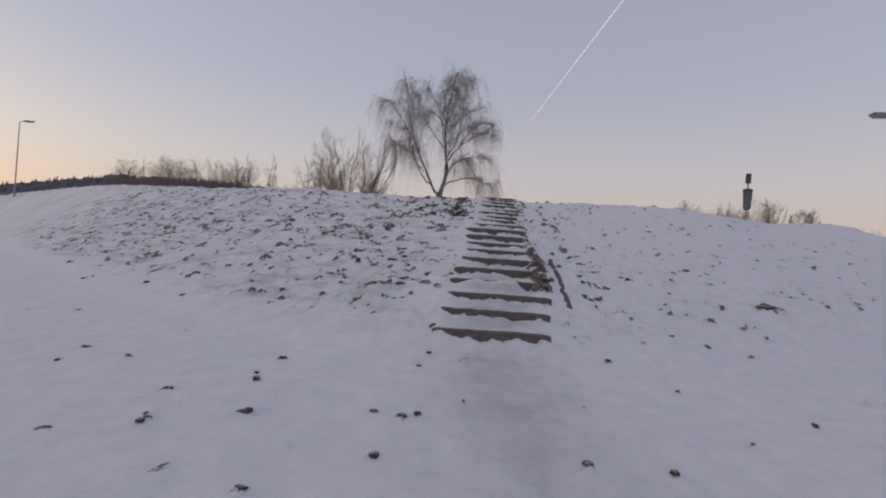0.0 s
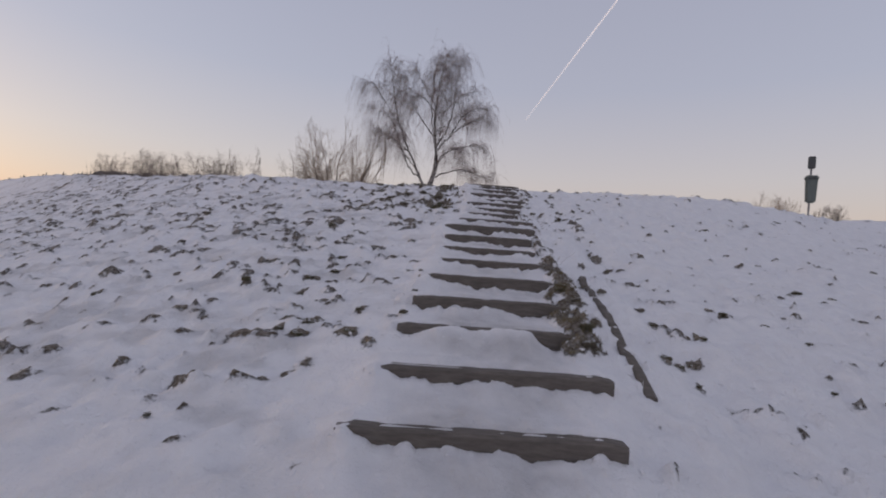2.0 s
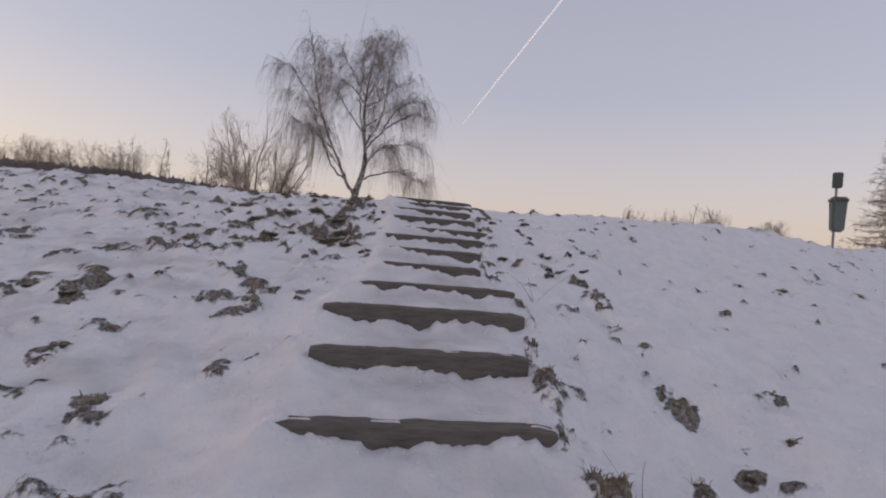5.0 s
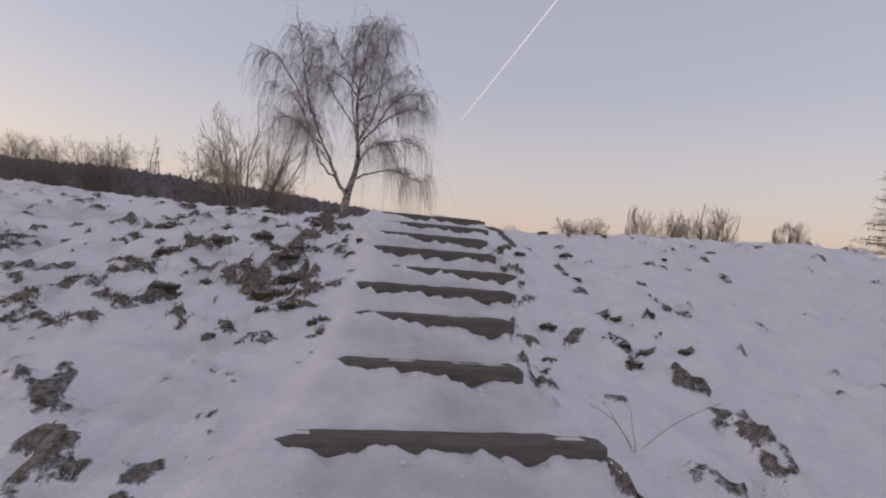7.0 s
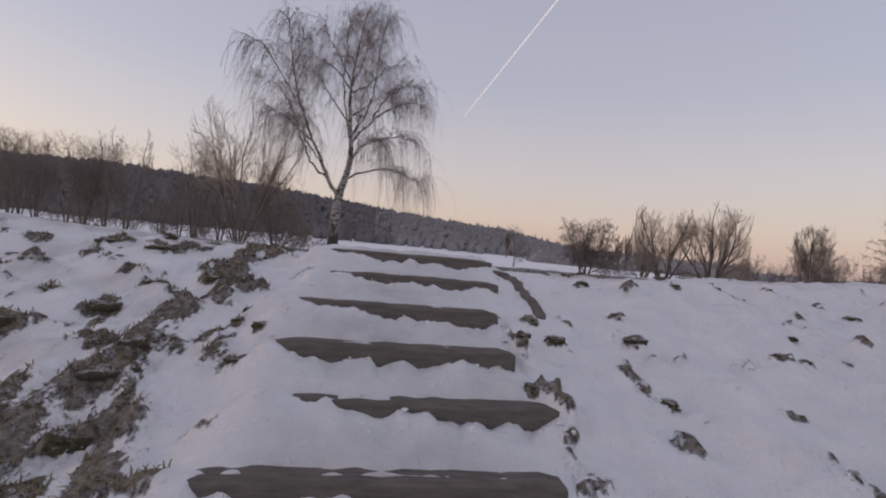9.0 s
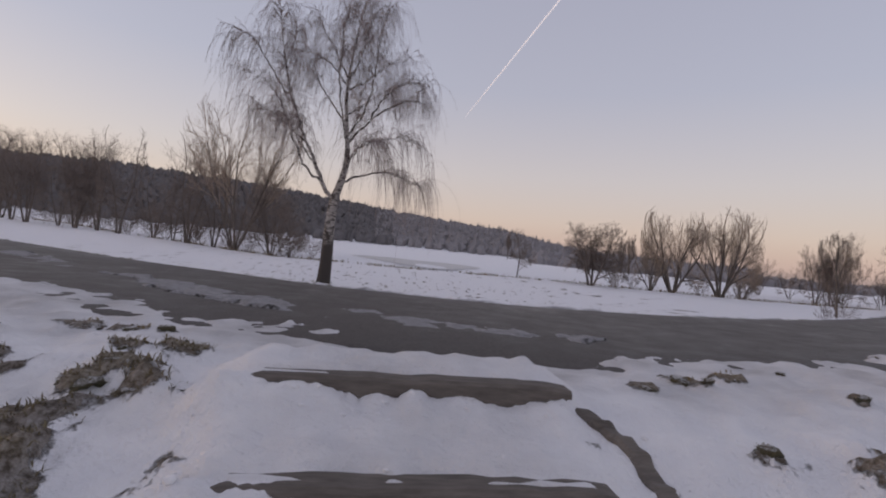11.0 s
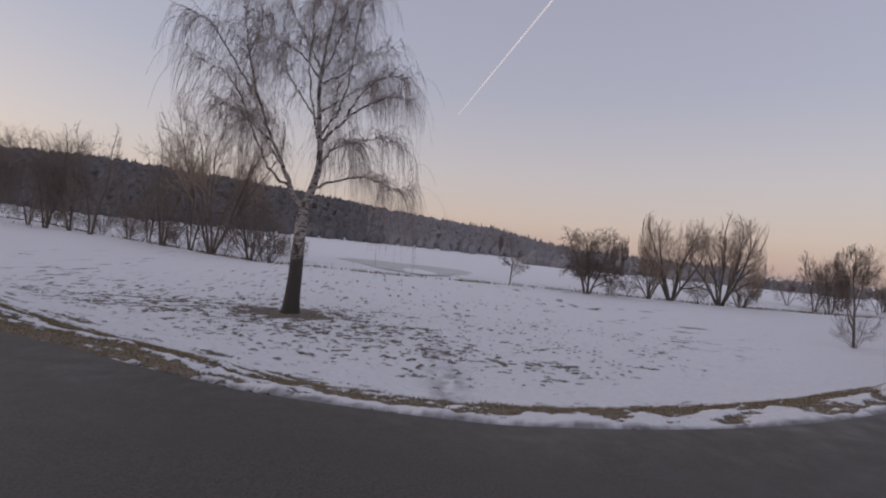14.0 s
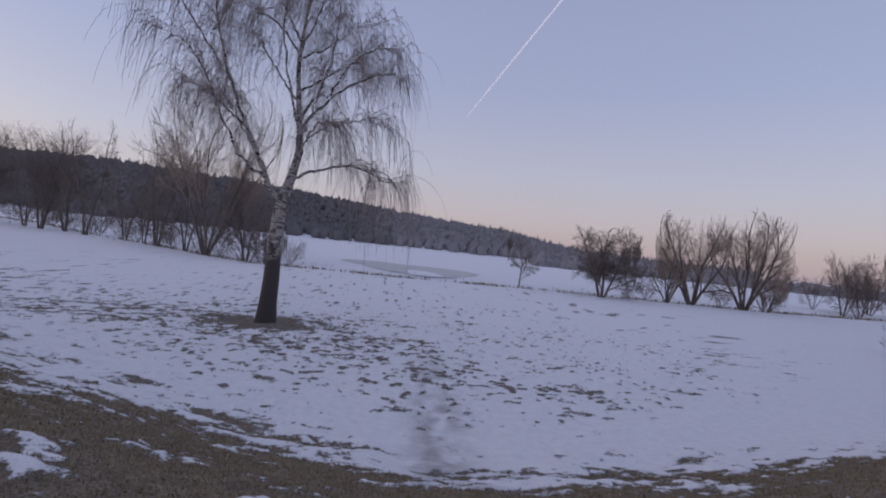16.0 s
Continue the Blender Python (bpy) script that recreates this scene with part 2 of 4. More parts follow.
# ---- the lie of the land ----
STEP_Y = [5.13, 5.74, 6.33, 6.95, 7.54, 8.12, 8.74, 9.37, 10.0, 10.55, 10.98, 11.5, 12.08, 12.5, 12.85, 13.15, 13.5, 13.95, 14.47]
STEP_Z = [0.38, 0.53, 0.68, 0.83, 0.98, 1.14, 1.29, 1.43, 1.60, 1.77, 1.90, 2.04, 2.18, 2.32, 2.43, 2.57, 2.70, 2.82, 2.94]
STEP_L = [0.00, 0.02, 0.08, 0.13, 0.20, 0.28, 0.34, 0.40, 0.46, 0.46, 0.65, 0.80, 0.86, 0.80, 0.93, 0.90, 0.86, 1.00, 0.95]
STEP_R = [1.20, 1.32, 1.46, 1.55, 1.56, 1.62, 1.62, 1.61, 1.63, 1.77, 1.82, 1.66, 1.78, 1.91, 2.03, 1.92, 1.92, 2.03, 2.11]
SY, SZ = np.array(STEP_Y), np.array(STEP_Z)


def crest(x):
    return 14.5 + 6.4 * (np.sqrt(1 + ((x - 3.5) / 8.0) ** 2) - 1)


def toe(x):
    return 4.4 + np.where(x < 0.5, 2.4, 1.2) * (np.sqrt(1 + ((x - 0.5) / 2.6) ** 2) - 1)


def field(x, y):
    d = np.hypot(x, y)
    az = np.degrees(np.arctan2(x, y))
    ridge = np.interp(az, [-90, -55, -43, -39, -35, -25, -16, -7, 6, 15, 22, 25, 35, 60], [10, 15, 24, 36, 48, 54, 52, 46, 33, 26, 13, 9, 4, 3]) * (0.93 + 0.14 * fbm(az * 0.12, az * 0 + 3, 5, 3))
    near = 1.1 + 0.010 * np.clip(y - 30, 0, 60) - 0.012 * np.clip(x - 15, 0, 60) + 0.010 * np.clip(-x - 10, 0, 60)
    ditch = -0.7 * np.exp(-((y - tree_line(x) - 3.0) / 1.6) ** 2) * sstep(-90, -60, x)
    return near + ditch + ridge * sstep(350, 620, d) + 0.05 * (fbm(x * 0.3, y * 0.3, 8, 3) - 0.5)


def tree_line(x):
    return np.interp(x, [-120, -50, -33, -19, -8, 8, 40, 80], [150, 100, 81, 69, 59, 56.5, 57, 66])


def beside(x):
    """How far the path draws away from the crest towards the left."""
    return np.interp(x, [-20, -10, -4.8, -2.6, -0.9, 1, 3], [2.4, 2.1, 1.4, 0.95, 0.75, 0.25, 0.0])


def foot(x):
    """How far behind the crest the bank beyond the path meets the field."""
    return np.interp(x, [-5, -1, 1, 3, 5, 6.7, 8.6, 11, 14.5, 20], [9.4, 9.5, 9.1, 8.8, 8.8, 8.5, 8.1, 7.6, 6.4, 4.7])


def land(x, y):
    """Height of the bare land, without steps, path and small relief."""
    x, y = np.asarray(x, float), np.asarray(y, float)
    yc, yt = crest(x), toe(x)
    u = (y - yt) / (yc - yt)
    rise = np.interp(u, [-2, -0.5, 0, 0.07, 0.186, 0.302, 0.417, 0.538, 0.635, 0.74, 0.81, 0.875, 0.97, 1.0], [-0.06, -0.05, 0, 0.06, 0.165, 0.28, 0.385, 0.495, 0.605, 0.71, 0.80, 0.89, 0.99, 1.0])
    more = 0.16 * sstep(3, 7, x) - 0.06 * sstep(7, 10, x) + 0.50 * sstep(11, 17, x) + 0.30 * sstep(0.0, -8.0, x) + 0.55 * sstep(-7.0, -22.0, x)
    bank = 0.12 + (2.78 + more) * rise
    d = y - yc
    t = np.interp(4.05 + (d - beside(x) - 4.05) * 4.95 / (foot(x) - 4.05), [4.05, 4.7, 5.6, 6.8, 8.2, 9.2, 10.4, 12.5], [0, 0.07, 0.21, 0.45, 0.74, 0.89, 0.97, 1.0])
    top = np.interp(d - beside(x) * sstep(0, 1, d), [0, 1.0, 4.0, 6.0], [2.90, 2.84, 2.80, 2.80])
    top = top + more * sstep(3.0, 0.3, d)
    back = top * (1 - t) + field(x, y) * t
    return np.where(d < 0, bank, back)


def mid_x(y):
    return np.interp(y, SY, [(a + b) / 2 for a, b in zip(STEP_L, STEP_R)])


# ---- bare spots, each with its tussock: at the foot, on the slope, right of the steps, on the brow, beside the steps ----
FOOT = [(-1.05, 5.96), (-0.61, 6.34), (-4.74, 6.29), (-3.34, 4.57), (-3.15, 3.98), (-2.63, 4.08), (-1.89, 3.41), (-1.44, 3.87), (-1.36, 3.66), (-1.18, 3.09), (-0.85, 2.18), (-0.4, 3.27), (-0.2, 3.22), (-0.1, 3.3),
        (-1.7, 2.79), (-2.18, 2.68), (-0.3, 2.58), (-1.42, 4.42), (-0.06, 5.24), (-0.07, 4.81), (-0.15, 4.41), (0.87, 2.61), (1.37, 2.65), (2.87, 3.58), (1.73, 4.8), (2.19, 6.66), (2.82, 5.72), (3.09, 6.64), (3.44, 6.62), (3.62, 5.47), (3.2, 5.66)]
SLOPE = [(-0.76, 7.06), (-0.61, 7.02), (-0.75, 7.5), (-0.23, 7.44), (-0.57, 7.7), (-0.89, 8.02), (-0.9, 8.36), (-1.51, 8.97), (-0.69, 8.52), (-0.22, 6.95), (-1.42, 8.04), (-0.55, 7.2), (-0.74, 7.26), (-0.77, 9.22), (-0.44, 9.76), (-0.87, 10.23),
         (-0.9, 11.44), (-1.28, 11.01), (-1.74, 11.36), (-4.01, 12.5), (-3.01, 11.7), (-2.26, 10.69), (-9.19, 11.8), (-5.19, 8.42), (-3.92, 7.3), (-7.21, 9.65), (-3.37, 10.51), (-1.76, 7.59), (-4.37, 12.41), (-5.51, 10.72), (-2.93, 8.2), (-1.7, 8.77), (-1.34, 11.11)]
RIGHT = [(3.09, 8.13), (3.44, 7.86), (2.56, 7.33), (2.21, 7.44), (2.25, 7.85), (2.11, 6.97), (2.19, 6.93), (2.31, 6.96), (2.48, 9.31), (2.81, 9.43), (4.66, 9.1), (4.84, 10.08), (5.1, 11.95), (4.63, 10.49), (3.65, 7.59), (7.12, 10.8), (3.12, 7.99), (4.98, 8.97),
         (2.69, 14.15), (2.70, 13.69), (2.65, 13.37), (2.58, 12.96), (3.49, 13.22), (2.55, 12.42), (2.61, 12.35), (2.83, 12.3), (2.51, 12.04), (2.58, 11.95), (2.82, 11.89), (2.42, 11.77), (1.95, 11.83), (2.05, 12.15), (2.03, 13.37), (4.39, 13.79), (5.34, 14.23),
         (2.01, 13.24), (2.21, 13.36), (2.15, 13.59), (1.96, 12.95), (3.54, 14.58), (3.42, 14.21), (3.72, 14.2), (3.36, 13.23), (3.68, 13.5)]
BROW = [(0.33, 13.26), (0.34, 13.05), (0.36, 12.81), (0.39, 12.55), (0.45, 12.32), (0.14, 12.62), (0.28, 12.6), (-0.25, 12.96), (0.37, 13.59), (0.42, 13.97), (0.41, 14.57), (0.45, 14.12), (0.14, 13.34), (-0.34, 13.54), (-0.65, 13.36), (-0.16, 14.6),
        (-0.37, 13.88), (-0.99, 14.13), (-0.33, 12.5), (0.61, 14.52), (0.34, 14.34), (0.10, 13.94), (-0.61, 14.89), (-0.31, 15.1), (-0.11, 14.62), (-0.02, 13.68), (0.45, 14.7), (-0.03, 15.4), (0.21, 15.3), (0.37, 14.93), (0.59, 14.95), (0.53, 14.72), (2.63, 14.77), (2.92, 14.93), (3.28, 15.03)]
BITS = [(0.33, 12.18), (0.13, 11.95), (-0.13, 12.15), (0.63, 12.07), (0.68, 12.11), (-0.13, 12.62), (0.72, 13.49), (0.77, 13.06), (0.82, 13.26), (0.70, 13.39), (0.38, 15.29), (2.98, 14.82), (3.76, 15.23), (0.15, 7.2), (0.2, 7.78), (0.22, 8.38)]
STEP_SIDE = [(1.52, 7.04), (1.60, 7.66), (1.60, 7.45), (1.68, 8.28), (1.70, 8.95), (1.60, 7.98), (1.46, 6.86), (1.63, 7.28), (1.72, 8.62)]
SPOTS = [(p, size) for group, size in ((FOOT, 0.026), (SLOPE, 0.055), (RIGHT, 0.042), (BITS, 0.030), ([(5.09, 7.44)], 0.17), (BROW, 0.076), (STEP_SIDE, 0.085)) for p in group]


def bare_spots(x, y):
    """Where small mounds break through the snow: 1 at their middle."""
    out = np.zeros(np.shape(x))
    for i, ((px, py), size) in enumerate(SPOTS):
        r = size * (0.75 + 0.5 * ((i * 0.618) % 1))
        near = (np.abs(x - px) < 3 * r) & (np.abs(y - py) < 3 * r)
        if near.any():
            out[near] = np.maximum(out[near], np.exp(-((x[near] - px) / (1.35 * r)) ** 2 - ((y[near] - py) / r) ** 2))
    return out


# ---- ground sheet ----
def spread(lo, hi, grow, first, out):
    """Steps that widen outwards from a finely divided stretch."""
    a, s, v = [], first, lo
    while v > -out:
        v -= s
        s *= grow
        a.append(v)
    b, s, v = [], first, hi
    while v < out:
        v += s
        s *= grow
        b.append(v)
    return a[::-1], b


def ground_axes():
    xa, xb = spread(-15.0, 12.0, 1.10, 0.15, 3400)
    xs = np.concatenate([xa, np.arange(-15.0, -9.0, 0.12), np.arange(-9.0, -4.0, 0.07), np.arange(-4.0, -0.1, 0.042), np.arange(-0.1, 2.3, 0.016), np.arange(2.3, 6.0, 0.042), np.arange(6.0, 12.0 + 1e-6, 0.08), xb])
    ya, yb = spread(2.0, 36.0, 1.08, 0.18, 3400)
    ya = [v for v in ya if v > -60]
    ys = np.concatenate([ya, np.arange(2.0, 14.8, 0.045), np.arange(14.8, 23.0, 0.05), np.arange(23.0, 36.0, 0.09), yb])
    for y in STEP_Y:
        ys = ys[np.abs(ys - y + 0.005) > 0.025]
    ys = np.sort(np.concatenate([ys, SY - 0.025, SY - 0.004, SY + 0.03]))
    return xs, ys


def relief(x, y):
    """Height and cover of the ground sheet: snow depth, tussocks, treads, drifts, ice on the path."""
    z = land(x, y)
    d = y - crest(x)
    far = sstep(40, 90, np.hypot(x, y))
    fade = sstep(26, 15, np.abs(x - 1.5))
    onslope = sstep(0.3, 1.2, y - toe(x)) * sstep(0.4, -0.3, d)
    # small relief of the snow
    calm = 1 - 0.85 * np.exp(-((x - 1.5) / 1.5) ** 2 - ((y - 14.9) / 0.9) ** 2)
    z = z - 0.05 * (1 - calm) + (fbm(x * 1.3, y * 1.3, 1, 4) - 0.5) * 0.10 * (1 - far) * calm + ((fbm(x * 4, y * 4, 2, 3) - 0.5) * 0.12 + (fbm(x * 10, y * 10, 3, 3) - 0.5) * 0.085) * (1 - far) * (0.35 + 0.65 * onslope) * fade * calm
    # tussocks, drawn out along the slope
    q = fbm((x - 0.25 * y) * 5.4 + 1.2 * value_noise(x * 2.5, y * 2.5, 40), (y + 0.3 * x) * 8.0, 21, 3)
    left = sstep(0.6, -1.0, x - 0.1 * (y - 6))
    dense = 0.062 * left * sstep(5.5, 9.0, y) + 0.035 * left * sstep(10.0, 13.0, y) - 0.055 * sstep(1.8, 3.0, x)
    lump = sstep(0.635, 0.85, q + dense * onslope * 0.72 + 0.09 * (fbm(x * 1.1, y * 1.1, 33, 2) - 0.5) - 0.15 * (1 - onslope))
    lump = lump * (1 - 0.9 * np.exp(-((x -0.08) / 0.3) ** 2 - ((y - 11.67) / 0.3) ** 2)) * (1 - far) * sstep(0.3, -0.4, d) * (0.25 + 0.75 * fade)
    # eroded bank left of the top steps, and grassy edge right of the lower ones
    bank = np.exp(-((x - np.interp(y, [12.4, 13.2, 14.0, 14.5], [0.44, 0.40, 0.46, 0.52]) - 0.10 * np.sin(y * 5.1)) / 0.15) ** 2) * sstep(12.0, 12.5, y) * sstep(14.8, 14.3, y)
    bank = np.maximum(bank, 0.9 * np.exp(-((x - 0.1) / 0.25) ** 2 - ((y - 12.9) / 0.35) ** 2))
    edge = np.exp(-((x - np.interp(y, SY, STEP_R) - np.interp(y, [6.9, 7.5, 8.1, 8.7, 9.5], [-0.10, -0.06, -0.02, 0.03, 0.06])) / np.interp(y, [6.8, 7.6, 8.6, 10], [0.145, 0.14, 0.11, 0.06])) ** 2) * sstep(6.55, 6.8, y) * np.interp(y, [8.4, 9.0, 11], [1, 0.70, 0.36]) * sstep(13.9, 13.5, y)
    torn = sstep(0.28, 0.85, np.maximum(bank * 0.85, edge * 1.0) + 1.5 * (fbm(x * 10.0, y * 8.0, 51, 4) - 0.5) * (np.maximum(bank, edge) > 0.02))
    clumps = np.exp(-((x - np.interp(y, [9.5, 11, 12.5, 13.6], [2.45, 2.6, 2.55, 2.5])) / 0.13) ** 2) * sstep(9.3, 9.7, y) * sstep(13.9, 13.3, y)
    torn = np.maximum(torn, sstep(0.42, 0.85, clumps * 0.50 + 1.7 * (fbm(x * 7, y * 5, 52, 4) - 0.5) * (clumps > 0.02)))
    lump = np.maximum(lump, torn)
    z = z + lump * (0.04 + 0.09 * (fbm(x * 7, y * 7, 9, 3) - 0.3)) + torn * 0.06 * (fbm(x * 16, y * 16, 10, 2) - 0.5)
    piece = sstep(0.28, 0.52, fbm(x * 9, y * 10, 55, 2))
    cover = 1 - lump * (0.35 + 0.65 * piece) * (0.84 + 0.16 * torn)
    grass = np.clip(0.35 + 0.9 * (fbm(x * 0.9, y * 0.9, 12, 2) - 0.4) - 0.3 * torn * (x < 1.0), 0, 1)
    worn = 0.5 * np.exp(-((x - 0.62) / 0.5) ** 2) * sstep(5.1, 4.6, y) * sstep(1.0, 3.0, y) * (0.4 + fbm(x * 2, y * 2, 61, 3))
    worn = np.maximum(worn, 0.42 * onslope * left * sstep(0.46, 0.72, fbm((x - 0.25 * y) * 1.8, (y + 0.3 * x) * 4.0, 63, 4)))
    line = np.interp(y, SY, SZ)
    reach = np.maximum(np.interp(y, SY, STEP_L) - x, x - np.interp(y, SY, STEP_R))
    z = z - np.clip(z - line - 0.01, 0, None) * sstep(0.8, 0.25, reach) * (y > SY[0]) * (y < SY[-1] + 0.3)
    z = z + np.clip(line - 0.09 - z, 0, None) * np.where(x < mid_x(y), sstep(0.65, 0.08, reach), 0.8 * sstep(0.22, 0.02, reach)) * (y > SY[0] - 0.15) * (y < SY[-1])
    # steps: level treads, with snow banked against each riser
    k = np.clip(np.searchsorted(SY - 0.012, y) - 1, -1, len(SY) - 1)
    kk, kn = np.clip(k, 0, None), np.clip(k + 1, 0, len(SY) - 1)
    lo, hi = np.array(STEP_L), np.array(STEP_R)
    frayed = 0.14 * (fbm(x * 5, y * 9, 76, 3) - 0.5)
    inside = sstep(-0.20, 0.03, x - np.interp(y, SY, lo) + frayed) * sstep(-0.12, 0.08, np.interp(y, SY, hi) - x + frayed)
    inside = inside * (y > SY[0] - 0.5) * (y < SY[-1] + 0.35)
    run = np.where(k >= 0, y - SY[kk], 9.0)
    gap = np.where(k < len(SY) - 1, SY[kn] - y, 9.0)
    base = np.where(k >= 0, SZ[kk], SZ[0] - 0.15)
    drift = 0.30 + 0.30 * fbm(x * 1.8, kn * 7.3, 71, 2) + 0.70 * (fbm(x * 5, kn * 3.1, 74, 3) - 0.5) + 0.62 * (fbm(x * 16, y * 8 + kn * 3.1, 72, 4) - 0.5)
    drift = np.clip(drift + np.interp(x - lo[kn], [-0.05, 0.16, 0.45], [0.75, 0.20, 0.0]) * (kn != 4), 0.05, 1.1)
    drift = np.where(kn == 3, np.interp(x - lo[kn], [0.10, 0.30, 0.95, 1.1], [0.35, 1.12, 1.12, 0.25]) + 0.5 * (drift - 0.42), drift)
    tread = base - 0.03 * sstep(0.05, 0.03, run) + 0.016 * sstep(0.04, 0.12, run) + (0.02 * (fbm(x * 2.5, y * 2.5, 73, 3) - 0.5) + 0.045 * (fbm(x * 8, y * 8, 75, 3) - 0.5)) * sstep(0.03, 0.15, run)
    tread = tread + 0.034 * sstep(0.36, 0.64, fbm(x * 6, kk * 4.7, 68, 4)) * sstep(0.12, 0.0, run) * (k >= 0)
    tread = tread + 0.125 * np.clip(drift, 0, 1.35) * sstep(0.32, 0.03, gap)
    lowest = np.where(k < 0, np.minimum(tread, np.maximum(z - 0.02, base - 0.1) + 0.10 * np.clip(drift, 0, 1) * sstep(0.3, 0, gap)), tread)
    z = z * (1 - inside) + lowest * inside + 0.05 * torn * (edge > 0.05) * (0.5 + fbm(x * 9, y * 9, 53, 2))
    cover = np.maximum(cover, sstep(0.35, 0.75, inside) * (1 - torn * (edge > 0.05)))
    worn = np.maximum(worn, 1.0 * inside * np.exp(-((x - mid_x(y)) / 0.5) ** 4) * (0.0 + 0.8 * fbm(x * 3, y * 3, 62, 3)) * sstep(0.0, 0.2, gap) * (k >= 0))
    spot = bare_spots(x, y)
    spot = sstep(0.28, 0.74, spot + 1.1 * (fbm(x * 13, y * 13, 57, 3) - 0.5) * (spot > 0.04))
    z = z + 0.028 * spot * (0.5 + fbm(x * 20, y * 20, 58, 2))
    cover = np.minimum(cover, 1 - 0.92 * spot)
    grass = np.maximum(grass, 0.55 * spot)
    # right of the steps: a shallow trodden runnel
    run_x = np.interp(y, [5, 9.7, 13, 15], [2.3, 2.55, 2.75, 2.6])
    groove = np.exp(-((x - run_x + 0.12) / 0.16) ** 2) * sstep(5.5, 7, y) * sstep(14.6, 13.6, y)
    z = z - 0.05 * groove
    raw = d
    d = d - beside(x) * sstep(0, 1, d)
    # the path: the sheet dives under the asphalt and comes through it as ice and old snow
    on = sstep(0.68, 0.98, raw - np.interp(x, [-6, -0.9, -0.3, 0.3, 0.7, 1.2, 1.6, 2.1, 2.6, 3.0, 3.5, 4.5], [0.62, 0.46, 0.38, 0.27, 0.24, 0.22, 0.08, 0.04, 0.15, 0.16, 0.26, 0.36]) + 0.25 * (fbm(x * 1.6, y * 1.6, 81, 3) - 0.5) + 0.34 * (fbm(x * 7, y * 7, 88, 3) - 0.5) + 0.30 * (fbm(x * 15, y * 15, 78, 2) - 0.5)) * sstep(4.24, 3.96, d + 0.12 * (fbm(x * 3, y * 3, 82, 3) - 0.5) + 0.16 * (fbm(x * 9, y * 9, 90, 3) - 0.5))
    strip_d = np.interp(x, [-9, -3, -1.9, -1.05, -0.8, 0.35, 0.85, 1.6, 3.2], [4.3, 3.3, 2.95, 2.72, 2.33, 2.08, 1.86, 1.66, 1.70])
    width = np.interp(x, [-9, -2, -1.15, -0.95, -0.7, 0.3, 1.6, 2.0, 3.0, 3.4], [0.22, 0.18, 0.12, 0.04, 0.20, 0.22, 0.19, 0.10, 0.05, -0.35])
    away_d = np.abs(raw - strip_d + 0.22 * (fbm(x * 0.9, x * 0 + 5, 99, 2) - 0.5))
    ice = sstep(0.22, -0.14, away_d - width - 0.03 + 0.16 * (fbm(x * 1.6, raw * 5.0, 83, 3) - 0.5) + 0.30 * (fbm(x * 6, raw * 11, 89, 4) - 0.5)) * on
    z = z - 0.06 * on + 0.068 * sstep(0.16, 0.42, ice)
    cover = np.where(on > 0.4, 0.46 + 0.54 * ice, cover)
    frozen = sstep(0.3, 0.6, on)
    z = z + 0.05 * (fbm(x * 6, y * 6, 77, 4) - 0.5) * sstep(-0.4, 0.3, raw) * (1 - sstep(0.0, 0.4, on)) * (raw < 3)
    worn = np.maximum(worn, sstep(-0.35, 0.55, raw - 0.4 * (fbm(x * 1.5, y * 2, 79, 3) - 0.5)) * sstep(2.5, 2.0, raw) * (0.1 + 0.9 * fbm(x * 4, y * 4, 80, 3)))
    # verge of matted grass behind the path, with a cleared bank of snow along the asphalt
    outer = np.interp(x, [-6, -1.3, 0.8, 2.1, 3.5, 4.3, 5.5, 6.4, 8, 11, 20], [9.9, 9.85, 9.85, 9.5, 8.35, 8.05, 8.3, 8.6, 8.4, 7.4, 4.9])
    verge = sstep(4.02, 4.12, d) * sstep(1.1, -1.1, d - outer + 1.6 * (fbm(x * 0.9, d * 2.6, 84, 4) - 0.5) + 1.3 * (fbm(x * 5, d * 6, 87, 3) - 0.5) + 1.6 * (fbm(x * 1.3, d * 4.5, 95, 3) - 0.5))
    band = np.interp(x, [-6, -1.84, -0.6, 0.45, 1.08, 1.6, 2.2, 2.9, 3.5, 4.4, 7, 16], [7.6, 6.1, 5.76, 5.12, 4.70, 4.40, 4.28, 4.12, 4.2, 4.36, 4.65, 5.0])
    hug = np.exp(-((raw - band + 0.50 * (fbm(x * 2.6, x * 0 + 2.0, 97, 3) - 0.5)) / np.interp(x, [-1, 2, 5], [0.20, 0.22, 0.22])) ** 2) * sstep(0.22, 0.38, fbm(x * 1.3, x * 0, 98, 3))
    tatters = 0.25 + 0.85 * (fbm(x * 1.3, raw * 4.6, 85, 4) - 0.5) + 0.34 * (fbm(x * 5, raw * 12, 86, 3) - 0.5) + 0.40 * np.exp(-((x - 0.55) / 0.5) ** 2 - ((raw - 5.75) / 0.28) ** 2)
    snowy = sstep(0.26, 0.66, tatters + 0.42 * hug * (0.35 + 1.3 * fbm(x * 3.2, raw * 4.5, 96, 3)) + 0.34 * sstep(-2.6, 0.3, raw - outer) + np.interp(x, [0, 3], [0.12, 0.6]) * np.exp(-((d - 4.08) / 0.14) ** 2) + 0.40 * (fbm(x * 7, raw * 9, 95, 3) - 0.5) - 0.02)
    cover = np.where(verge > 0.03, np.maximum(snowy, 1 - sstep(0.0, 1.0, verge)), cover)
    z = z + verge * (0.05 * snowy - 0.02)
    grass = np.maximum(grass, verge)
    # the field: stubble showing in streaks, a bare ring under the birch
    infield = sstep(8.6, 12.0, d) * (1 - far) * (verge < 0.03)
